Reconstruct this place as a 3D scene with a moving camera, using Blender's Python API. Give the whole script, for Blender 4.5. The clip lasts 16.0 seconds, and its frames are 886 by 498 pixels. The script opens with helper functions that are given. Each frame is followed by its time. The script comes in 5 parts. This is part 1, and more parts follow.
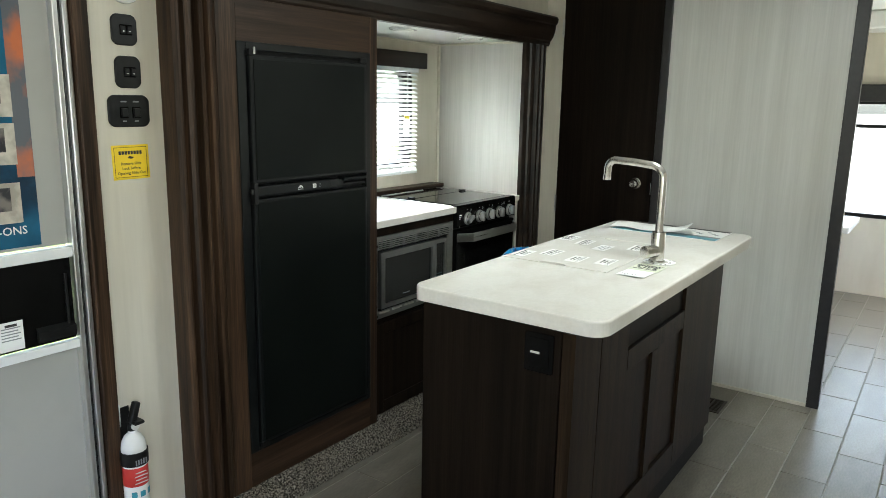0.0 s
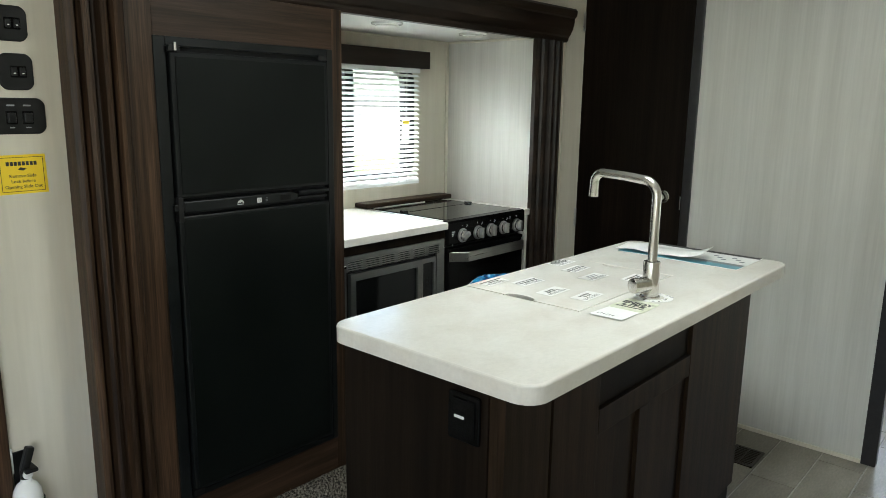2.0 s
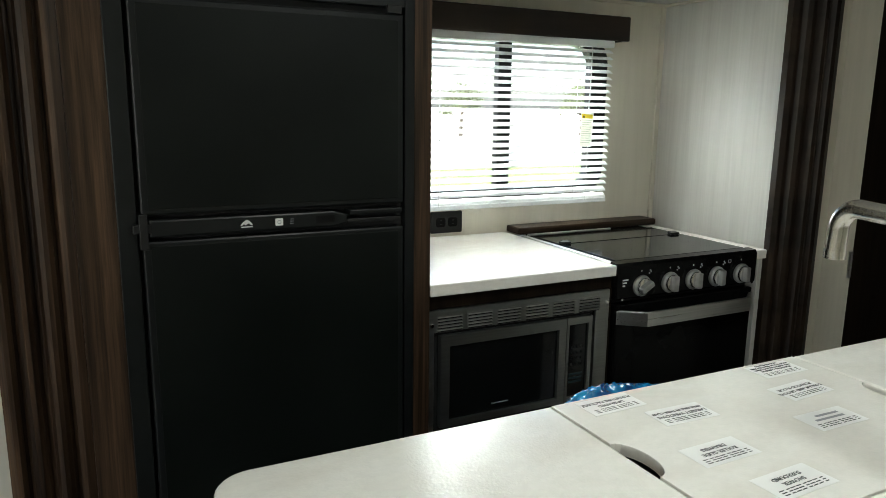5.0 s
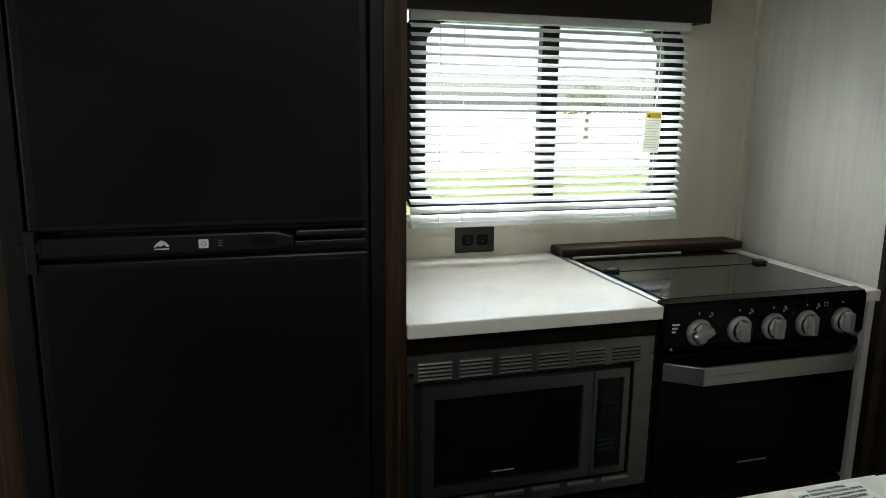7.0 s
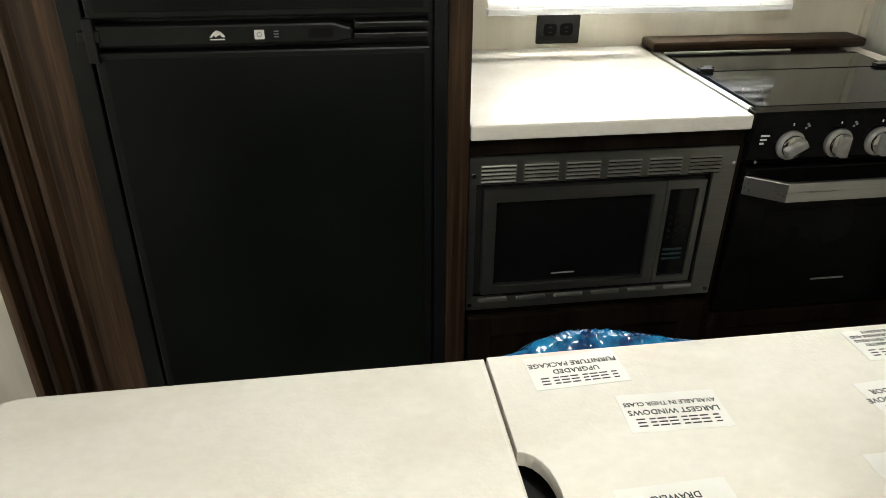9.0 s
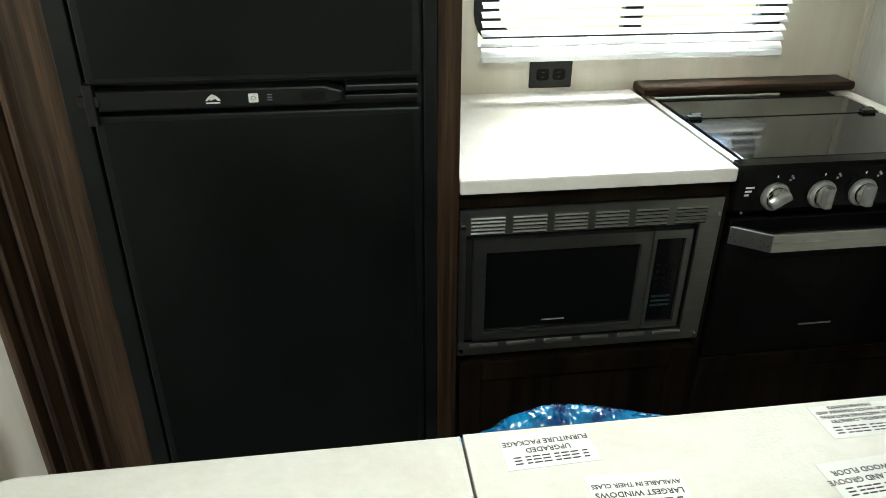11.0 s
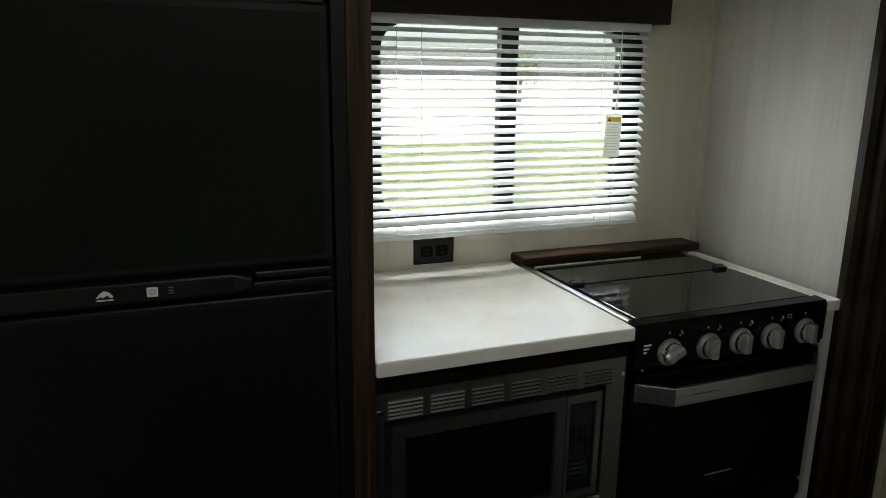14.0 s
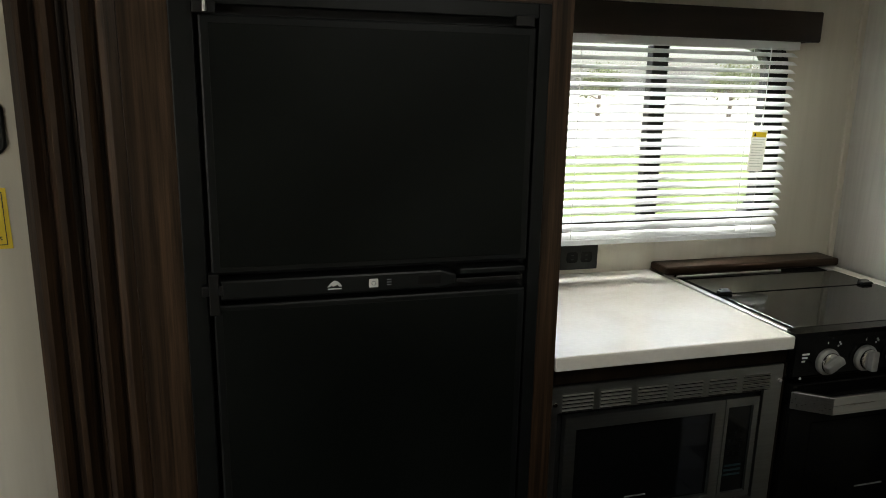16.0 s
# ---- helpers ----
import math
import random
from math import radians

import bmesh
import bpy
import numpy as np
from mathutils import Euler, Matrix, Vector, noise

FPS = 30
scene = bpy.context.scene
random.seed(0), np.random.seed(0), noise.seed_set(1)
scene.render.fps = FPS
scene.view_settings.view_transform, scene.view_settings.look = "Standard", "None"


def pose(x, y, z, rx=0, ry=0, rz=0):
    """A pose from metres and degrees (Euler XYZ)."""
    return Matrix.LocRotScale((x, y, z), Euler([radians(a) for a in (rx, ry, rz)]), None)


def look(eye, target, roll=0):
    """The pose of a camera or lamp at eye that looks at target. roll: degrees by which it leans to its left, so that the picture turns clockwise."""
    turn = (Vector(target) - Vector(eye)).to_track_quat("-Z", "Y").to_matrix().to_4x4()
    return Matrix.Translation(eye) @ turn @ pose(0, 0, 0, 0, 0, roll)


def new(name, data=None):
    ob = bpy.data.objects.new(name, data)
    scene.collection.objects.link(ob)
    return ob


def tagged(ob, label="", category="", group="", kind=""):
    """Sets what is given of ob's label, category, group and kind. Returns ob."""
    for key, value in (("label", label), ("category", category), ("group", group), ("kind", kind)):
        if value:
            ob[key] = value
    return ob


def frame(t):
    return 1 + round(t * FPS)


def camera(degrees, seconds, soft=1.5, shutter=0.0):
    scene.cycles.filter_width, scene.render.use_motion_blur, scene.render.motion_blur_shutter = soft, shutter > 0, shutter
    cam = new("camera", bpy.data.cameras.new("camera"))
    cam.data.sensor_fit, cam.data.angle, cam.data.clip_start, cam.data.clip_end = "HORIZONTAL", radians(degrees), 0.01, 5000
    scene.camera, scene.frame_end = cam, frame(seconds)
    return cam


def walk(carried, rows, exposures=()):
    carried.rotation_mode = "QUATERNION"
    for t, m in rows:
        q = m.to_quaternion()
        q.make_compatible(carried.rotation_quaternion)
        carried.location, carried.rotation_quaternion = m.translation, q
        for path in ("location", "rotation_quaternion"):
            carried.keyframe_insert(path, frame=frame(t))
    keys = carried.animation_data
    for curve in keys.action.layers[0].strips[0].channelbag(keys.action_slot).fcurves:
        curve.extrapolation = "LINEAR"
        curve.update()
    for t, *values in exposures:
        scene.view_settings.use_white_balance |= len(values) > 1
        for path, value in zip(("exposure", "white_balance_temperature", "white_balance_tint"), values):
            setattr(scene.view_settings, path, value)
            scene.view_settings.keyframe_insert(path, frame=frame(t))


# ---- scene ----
cam = camera(63.6, 16.0, soft=0.6)
PATH = [
    (0, (0.076, -0.085, 1.412), (-1.058, 1.511, 1.007), 1.1),
    (0.5, (0.097, -0.011, 1.376), (-1.042, 1.584, 0.978), 0.9),
    (1, (0.136, 0.144, 1.4), (-1.009, 1.737, 1.009), 1.0),
    (1.5, (0.154, 0.266, 1.408), (-1.053, 1.81, 1.012), 0.8),
    (2, (0.135, 0.423, 1.41), (-1.162, 1.894, 1.014), 0.8),
    (2.5, (0.115, 0.568, 1.425), (-1.272, 1.953, 1.026), 0.8),
    (3, (0.079, 0.76, 1.44), (-1.444, 1.994, 1.04), 0.6),
    (3.5, (0.007, 0.911, 1.427), (-1.619, 2.002, 1.021), 0.9),
    (4, (-0.119, 1.058, 1.414), (-1.785, 2.087, 1.007), 1.0),
    (4.2, (-0.162, 1.117, 1.398), (-1.838, 2.132, 0.994), 1.0),
    (6.3, (-0.435, 1.65, 1.327), (-2.292, 2.279, 0.934), 0.6),
    (6.5, (-0.46, 1.683, 1.337), (-2.319, 2.304, 0.937), 0.7),
    (7, (-0.501, 1.748, 1.343), (-2.382, 2.304, 0.953), 0.7),
    (7.5, (-0.521, 1.777, 1.333), (-2.431, 2.235, 0.956), 0.7),
    (8, (-0.52, 1.796, 1.322), (-2.416, 2.177, 0.814), 0.2),
    (8.5, (-0.534, 1.805, 1.348), (-2.311, 2.094, 0.477), 0.9),
    (10.8, (-0.535, 1.849, 1.433), (-2.222, 2.092, 0.387), 0.3),
    (11, (-0.539, 1.847, 1.451), (-2.289, 2.096, 0.515), 0.4),
    (11.5, (-0.561, 1.786, 1.433), (-2.455, 2.064, 0.852), 0.7),
    (12, (-0.564, 1.655, 1.442), (-2.465, 2.019, 0.938), 1.3),
    (12.5, (-0.566, 1.588, 1.454), (-2.418, 2.169, 0.973), 0.9),
    (13, (-0.576, 1.593, 1.461), (-2.384, 2.301, 0.983), 0.5),
    (13.5, (-0.597, 1.657, 1.457), (-2.395, 2.392, 0.98), 0.4),
    (14, (-0.618, 1.72, 1.44), (-2.421, 2.441, 0.965), 0.7),
    (14.5, (-0.639, 1.74, 1.432), (-2.47, 2.387, 0.956), 1.2),
    (15, (-0.627, 1.721, 1.436), (-2.483, 2.297, 0.962), 1.2),
    (15.5, (-0.611, 1.636, 1.445), (-2.482, 2.171, 0.983), 1.3),
    (16, (-0.583, 1.484, 1.446), (-2.456, 2.021, 0.997), 1.1),
]
EXPOSURES = [(0.0, 2.81, 6260, 8), (1.0, 2.96, 6260, 8), (2.0, 2.66, 6280, 8), (3.0, 2.52, 6310, 8), (4.0, 2.47, 6350, 8), (6.5, 1.72, 6450, 9), (7.5, 1.50, 6400, 8), (8.0, 1.58, 6600, 10), (8.5, 2.40, 7100, 14), (11.0, 2.80, 6500, 6),
             (11.5, 2.40, 6400, 6), (12.0, 1.75, 6500, 9), (12.5, 1.60, 6500, 10), (13.0, 1.42, 6500, 10), (13.5, 1.36, 6500, 10), (14.5, 1.08, 6550, 9), (15.5, 1.15, 6650, 11), (16.0, 1.50, 6850, 13)]
walk(cam, [(t, look(eye, target, roll)) for t, eye, target, roll in PATH], EXPOSURES)

# ---------------------------------------------------------------- world and light
world = bpy.data.worlds.new("sky")
scene.world = world
world.use_nodes = True
_n = world.node_tree.nodes
_bg = _n["Background"]
_sky = _n.new("ShaderNodeTexSky")
_sky.sky_type = "NISHITA"
_sky.sun_disc = False
_sky.sun_elevation = radians(62)
_sky.sun_rotation = radians(139)
_sky.air_density, _sky.dust_density = 1.0, 3.0
world.node_tree.links.new(_sky.outputs["Color"], _bg.inputs["Color"])
_bg.inputs["Strength"].default_value = 0.15

sun_data = bpy.data.lights.new("sun", "SUN")
sun_data.energy, sun_data.angle, sun_data.color = 3.4, radians(8), (1.0, 0.97, 0.92)
sun = new("sun", sun_data)
sun.matrix_world = look((0, 0, 20), (0 - 7, 0 + 8, 0))


def window_light(name, eye, target, w, h, watts, colour=(0.95, 1.0, 0.95)):
    d = bpy.data.lights.new(name, "AREA")
    d.shape, d.size, d.size_y, d.energy, d.color = "RECTANGLE", w, h, watts, colour
    o = new(name, d)
    o.matrix_world = look(eye, target)
    return o


window_light("sky_light_kitchen_window", (-2.80, 2.57, 1.92), (-2.10, 2.57, 1.05), 0.95, 0.50, 21)
window_light("sky_light_dinette_window", (-0.2, 6.30, 1.02), (-0.2, 5.0, 0.6), 1.5, 0.8, 2.4)
window_light("sky_light_side_window", (0.80, 4.9, 1.1), (-0.5, 4.9, 0.6), 1.3, 0.8, 1.0)
window_light("sky_light_lounge_window", (0.80, -0.75, 1.30), (-1.0, 0.1, 0.9), 1.2, 0.75, 3.3)
window_light("sky_light_rear_window", (-0.6, -2.2, 1.30), (-0.6, 0.0, 1.1), 1.5, 0.75, 0.15)
# added fill to brighten the island worktop; no overhead source is known
window_light("island_fill_light", (-0.62, 2.05, 2.045), (-0.62, 2.05, 0.0), 0.34, 0.34, 2.2)


# ---------------------------------------------------------------- materials
def mat(name, base, rough=0.5, metal=0.0, second=None, scale=(8, 8, 8), detail=4.0, ramp=(0.35, 0.65), bump=0.0,
        bump_scale=200.0, spec=0.5, fine=0.0, fine_scale=60.0, rough_var=0.0, coat=0.0, random_tint=0.0, distortion=0.0):
    m = bpy.data.materials.new(name)
    m.use_nodes = True
    nt = m.node_tree
    b = nt.nodes["Principled BSDF"]
    b.inputs["Roughness"].default_value = rough
    b.inputs["Metallic"].default_value = metal
    b.inputs["Specular IOR Level"].default_value = spec
    b.inputs["Coat Weight"].default_value = coat
    b.inputs["Base Color"].default_value = (*base, 1)
    tc = nt.nodes.new("ShaderNodeTexCoord")
    if second is not None:
        mp = nt.nodes.new("ShaderNodeMapping")
        mp.inputs["Scale"].default_value = scale
        nt.links.new(tc.outputs["Object"], mp.inputs["Vector"])
        if random_tint:
            oi = nt.nodes.new("ShaderNodeObjectInfo")
            mul = nt.nodes.new("ShaderNodeMath")
            mul.operation = "MULTIPLY"
            mul.inputs[1].default_value = 37.0
            nt.links.new(oi.outputs["Random"], mul.inputs[0])
            nt.links.new(mul.outputs[0], mp.inputs["Location"])
        nz = nt.nodes.new("ShaderNodeTexNoise")
        nz.inputs["Scale"].default_value = 1.0
        nz.inputs["Detail"].default_value = detail
        nz.inputs["Distortion"].default_value = distortion
        nt.links.new(mp.outputs[0], nz.inputs["Vector"])
        rp = nt.nodes.new("ShaderNodeValToRGB")
        rp.color_ramp.elements[0].position, rp.color_ramp.elements[1].position = ramp
        rp.color_ramp.elements[0].color, rp.color_ramp.elements[1].color = (*base, 1), (*second, 1)
        nt.links.new(nz.outputs["Fac"], rp.inputs["Fac"])
        out = rp.outputs["Color"]
        if fine:
            nf = nt.nodes.new("ShaderNodeTexNoise")
            nf.inputs["Scale"].default_value = 1.0
            nf.inputs["Detail"].default_value = 3.0
            mf = nt.nodes.new("ShaderNodeMapping")
            mf.inputs["Scale"].default_value = [s * fine_scale / max(scale) * 1.0 for s in scale]
            nt.links.new(tc.outputs["Object"], mf.inputs["Vector"])
            nt.links.new(mf.outputs[0], nf.inputs["Vector"])
            mr = nt.nodes.new("ShaderNodeMapRange")
            mr.inputs["From Min"].default_value, mr.inputs["From Max"].default_value = 0.3, 0.7
            mr.inputs["To Min"].default_value, mr.inputs["To Max"].default_value = 1 - fine, 1 + fine
            nt.links.new(nf.outputs["Fac"], mr.inputs["Value"])
            mx = nt.nodes.new("ShaderNodeVectorMath")
            mx.operation = "SCALE"
            nt.links.new(out, mx.inputs[0])
            nt.links.new(mr.outputs[0], mx.inputs["Scale"])
            out = mx.outputs[0]
        if random_tint:
            mr2 = nt.nodes.new("ShaderNodeMapRange")
            mr2.inputs["To Min"].default_value, mr2.inputs["To Max"].default_value = 1 - random_tint, 1 + random_tint
            nt.links.new(oi.outputs["Random"], mr2.inputs["Value"])
            mx2 = nt.nodes.new("ShaderNodeVectorMath")
            mx2.operation = "SCALE"
            nt.links.new(out, mx2.inputs[0])
            nt.links.new(mr2.outputs[0], mx2.inputs["Scale"])
            out = mx2.outputs[0]
        nt.links.new(out, b.inputs["Base Color"])
        if rough_var:
            mr3 = nt.nodes.new("ShaderNodeMapRange")
            mr3.inputs["To Min"].default_value, mr3.inputs["To Max"].default_value = rough - rough_var, rough + rough_var
            nt.links.new(nz.outputs["Fac"], mr3.inputs["Value"])
            nt.links.new(mr3.outputs[0], b.inputs["Roughness"])
    if bump:
        nb = nt.nodes.new("ShaderNodeTexNoise")
        nb.inputs["Scale"].default_value = bump_scale
        nb.inputs["Detail"].default_value = 2.0
        nt.links.new(tc.outputs["Object"], nb.inputs["Vector"])
        bp = nt.nodes.new("ShaderNodeBump")
        bp.inputs["Strength"].default_value = bump
        bp.inputs["Distance"].default_value = 0.002
        nt.links.new(nb.outputs["Fac"], bp.inputs["Height"])
        nt.links.new(bp.outputs[0], b.inputs["Normal"])
    return m


M = {}
M["vinyl"] = mat("wall_vinyl", (0.590, 0.550, 0.453), 0.42, second=(0.64, 0.60, 0.505), scale=(13, 13, 0.8), detail=5,
                 ramp=(0.35, 0.62), bump=0.08, bump_scale=300, fine=0.025, fine_scale=90)
M["vinyl_cool"] = mat("partition_vinyl", (0.51, 0.50, 0.46), 0.32, second=(0.60, 0.59, 0.55), scale=(14, 14, 0.45), detail=5,
                      ramp=(0.33, 0.66), bump=0.06, bump_scale=300, fine=0.05, fine_scale=120)
M["ceiling"] = mat("ceiling_panel", (0.72, 0.72, 0.70), 0.5, second=(0.78, 0.78, 0.76), scale=(3, 3, 3), bump=0.1, bump_scale=400)
M["wood"] = mat("walnut_vinyl_wrap", (0.016, 0.0088, 0.0046), 0.44, spec=0.22, second=(0.072, 0.041, 0.023), scale=(34, 34, 1.1), detail=6,
                ramp=(0.36, 0.70), fine=0.40, fine_scale=260, bump=0.15, bump_scale=500, distortion=0.8)
M["wood_h"] = mat("walnut_horizontal_grain", (0.014, 0.0078, 0.0042), 0.44, spec=0.22, second=(0.056, 0.031, 0.018), scale=(34, 1.1, 34), detail=6,
                  ramp=(0.30, 0.75), fine=0.25, fine_scale=260, bump=0.15, bump_scale=500, distortion=0.8)
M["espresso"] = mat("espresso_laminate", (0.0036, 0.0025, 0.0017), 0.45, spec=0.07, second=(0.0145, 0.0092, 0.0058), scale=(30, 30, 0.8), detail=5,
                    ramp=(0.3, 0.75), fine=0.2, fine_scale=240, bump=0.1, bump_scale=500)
M["moulding"] = mat("dark_moulding", (0.010, 0.0066, 0.0046), 0.34, spec=0.3, second=(0.028, 0.0175, 0.0115), scale=(20, 2, 20), detail=4)
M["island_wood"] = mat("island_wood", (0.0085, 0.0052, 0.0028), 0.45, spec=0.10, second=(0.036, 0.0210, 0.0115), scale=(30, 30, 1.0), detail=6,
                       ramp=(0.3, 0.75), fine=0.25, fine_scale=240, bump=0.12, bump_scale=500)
M["black_trim"] = mat("black_edge_trim", (0.012, 0.011, 0.011), 0.4, second=(0.018, 0.016, 0.016), scale=(40, 40, 40))
M["fridge"] = mat("black_fridge_panel", (0.0026, 0.0036, 0.0030), 0.47, second=(0.0046, 0.0060, 0.0050), scale=(4, 4, 4), spec=0.14, bump=0.12, bump_scale=700, rough_var=0.05)
M["fridge_frame"] = mat("black_satin_plastic", (0.004, 0.005, 0.005), 0.38, second=(0.007, 0.008, 0.008), scale=(10, 10, 10), spec=0.25)
M["black"] = mat("black_plastic", (0.006, 0.006, 0.006), 0.38, spec=0.3, second=(0.010, 0.010, 0.010), scale=(30, 30, 30))
M["dark_gap"] = mat("shadow_gap_black", (0.004, 0.004, 0.004), 0.7)
M["gloss_black"] = mat("black_enamel", (0.003, 0.003, 0.003), 0.14, second=(0.005, 0.005, 0.005), scale=(6, 6, 6), spec=0.10)
M["glass_black"] = mat("smoked_glass", (0.004, 0.0045, 0.0045), 0.06, second=(0.007, 0.0075, 0.0075), scale=(3, 3, 3), spec=0.35, rough_var=0.03)
M["counter"] = mat("white_marbled_laminate", (0.730, 0.692, 0.628), 0.21, spec=0.65, second=(0.79, 0.765, 0.71), scale=(9, 6, 9), detail=7,
                   ramp=(0.30, 0.56), bump=0.13, bump_scale=240, fine=0.03, fine_scale=110, rough_var=0.015, distortion=0.6)
M["steel"] = mat("brushed_steel", (0.56, 0.56, 0.54), 0.30, 1.0, second=(0.66, 0.66, 0.64), scale=(300, 3, 300), rough_var=0.08)
M["steel_dark"] = mat("dark_stainless_trim", (0.33, 0.34, 0.33), 0.36, 1.0, second=(0.37, 0.38, 0.37), scale=(220, 4, 220), rough_var=0.07)
M["nickel"] = mat("brushed_nickel", (0.55, 0.53, 0.49), 0.24, 1.0, second=(0.63, 0.61, 0.57), scale=(200, 200, 6), rough_var=0.05)
M["legend"] = mat("dim_teal_legend", (0.012, 0.035, 0.042), 0.4, second=(0.018, 0.045, 0.052), scale=(30, 30, 30))
M["sticker"] = mat("sticker_paper", (0.74, 0.735, 0.71), 0.4, second=(0.78, 0.775, 0.75), scale=(14, 14, 14))
M["chrome"] = mat("chrome", (0.75, 0.75, 0.75), 0.10, 1.0)
M["knob"] = mat("satin_grey_knob", (0.36, 0.36, 0.35), 0.32, 0.6, second=(0.44, 0.44, 0.43), scale=(60, 60, 60))
M["aluminium"] = mat("mill_aluminium", (0.62, 0.62, 0.62), 0.30, 0.9, second=(0.72, 0.72, 0.72), scale=(200, 200, 4), rough_var=0.06)
M["white_bar"] = mat("white_painted_bar", (0.72, 0.74, 0.74), 0.35, second=(0.78, 0.79, 0.79), scale=(10, 10, 10))
M["slat"] = mat("white_vinyl_slat", (0.82, 0.84, 0.85), 0.35, second=(0.86, 0.87, 0.88), scale=(5, 5, 5))
M["paper"] = mat("white_paper", (0.80, 0.80, 0.78), 0.6, second=(0.85, 0.85, 0.83), scale=(20, 20, 20))
M["ink"] = mat("black_ink", (0.03, 0.03, 0.03), 0.6)
M["grey_ink"] = mat("grey_ink", (0.25, 0.26, 0.27), 0.6)
M["white_ink"] = mat("white_ink", (0.72, 0.72, 0.70), 0.5)
M["yellow"] = mat("yellow_sticker", (0.82, 0.58, 0.02), 0.45, second=(0.86, 0.62, 0.03), scale=(15, 15, 15))
M["teal"] = mat("teal_print", (0.03, 0.22, 0.30), 0.3, second=(0.05, 0.28, 0.36), scale=(12, 12, 12))
M["olive"] = mat("olive_print", (0.55, 0.58, 0.42), 0.5, second=(0.68, 0.69, 0.58), scale=(60, 60, 60))
M["blue_film"] = mat("crumpled_blue_film", (0.002, 0.035, 0.13), 0.14, second=(0.006, 0.20, 0.42), scale=(40, 40, 40), coat=0.4, spec=0.7)
M["red"] = mat("red_label", (0.55, 0.03, 0.03), 0.4, second=(0.62, 0.05, 0.04), scale=(30, 30, 30))
M["white_gloss"] = mat("white_enamel", (0.78, 0.78, 0.76), 0.22, second=(0.82, 0.82, 0.80), scale=(10, 10, 10))
M["tile"] = mat("grey_wood_look_tile", (0.150, 0.134, 0.106), 0.32, second=(0.215, 0.194, 0.157), scale=(16, 4.5, 10), detail=7,
                ramp=(0.28, 0.72), fine=0.14, fine_scale=150, bump=0.10, bump_scale=350, random_tint=0.14, rough_var=0.07)
M["grout"] = mat("pale_grout", (0.36, 0.34, 0.30), 0.8, second=(0.43, 0.41, 0.37), scale=(40, 40, 40), bump=0.2)
M["carpet"] = mat("grey_brown_carpet", (0.020, 0.017, 0.013), 0.95, second=(0.36, 0.32, 0.26), scale=(150, 150, 150), detail=2, ramp=(0.41, 0.60), bump=0.6, bump_scale=420, spec=0.1)
M["door_grey"] = mat("grey_door_panel", (0.36, 0.36, 0.335), 0.45, second=(0.40, 0.40, 0.375), scale=(4, 4, 4), bump=0.05)
M["cream"] = mat("cream_vinyl", (0.62, 0.57, 0.47), 0.5, second=(0.68, 0.63, 0.53), scale=(8, 8, 2))
M["grass"] = mat("grass", (0.09, 0.14, 0.03), 0.9, second=(0.17, 0.22, 0.06), scale=(2, 2, 2), detail=6)
M["gravel"] = mat("pale_gravel", (0.24, 0.25, 0.19), 0.9, second=(0.34, 0.34, 0.28), scale=(6, 6, 6), detail=8)
M["leaf"] = mat("leaves", (0.10, 0.12, 0.06), 0.8, second=(0.16, 0.19, 0.09), scale=(3, 3, 3))
M["bark"] = mat("bark", (0.10, 0.08, 0.06), 0.9, second=(0.16, 0.13, 0.10), scale=(20, 20, 3))
M["poster_a"] = mat("poster_blue_dark", (0.008, 0.03, 0.06), 0.25, second=(0.015, 0.12, 0.22), scale=(5, 5, 6), ramp=(0.4, 0.62))
M["poster_b"] = mat("poster_orange_grey", (0.12, 0.13, 0.15), 0.25, second=(0.55, 0.16, 0.07), scale=(9, 9, 7), ramp=(0.45, 0.62))
M["photo_a"] = mat("photo_dark", (0.03, 0.03, 0.035), 0.3, second=(0.20, 0.18, 0.16), scale=(25, 25, 25), ramp=(0.4, 0.6))
M["photo_b"] = mat("photo_pale", (0.35, 0.32, 0.27), 0.3, second=(0.58, 0.55, 0.48), scale=(18, 18, 18), ramp=(0.4, 0.6))


def glass_mat(name, colour, rough=0.0):
    m = bpy.data.materials.new(name)
    m.use_nodes = True
    b = m.node_tree.nodes["Principled BSDF"]
    b.inputs["Base Color"].default_value = (*colour, 1)
    b.inputs["Transmission Weight"].default_value = 1.0
    b.inputs["Roughness"].default_value = rough
    b.inputs["IOR"].default_value = 1.45
    return m


def translucent_mat(name, colour, share):
    m = bpy.data.materials.new(name)
    m.use_nodes = True
    nt = m.node_tree
    b = nt.nodes["Principled BSDF"]
    b.inputs["Base Color"].default_value = (*colour, 1)
    b.inputs["Roughness"].default_value = 0.4
    tr = nt.nodes.new("ShaderNodeBsdfTranslucent")
    tr.inputs["Color"].default_value = (*colour, 1)
    mix = nt.nodes.new("ShaderNodeMixShader")
    mix.inputs[0].default_value = share
    nt.links.new(b.outputs[0], mix.inputs[1])
    nt.links.new(tr.outputs[0], mix.inputs[2])
    nt.links.new(mix.outputs[0], nt.nodes["Material Output"].inputs["Surface"])
    return m


M["slat"] = translucent_mat("white_vinyl_slat_translucent", (0.84, 0.85, 0.85), 0.25)
M["tag_paper"] = translucent_mat("thin_tag_paper", (0.82, 0.81, 0.76), 0.55)
M["tag_yellow"] = translucent_mat("thin_yellow_paper", (0.82, 0.62, 0.05), 0.5)
M["pale_ink"] = translucent_mat("pale_grey_print", (0.52, 0.52, 0.48), 0.5)
M["glass"] = glass_mat("window_glass", (0.95, 0.97, 0.97))


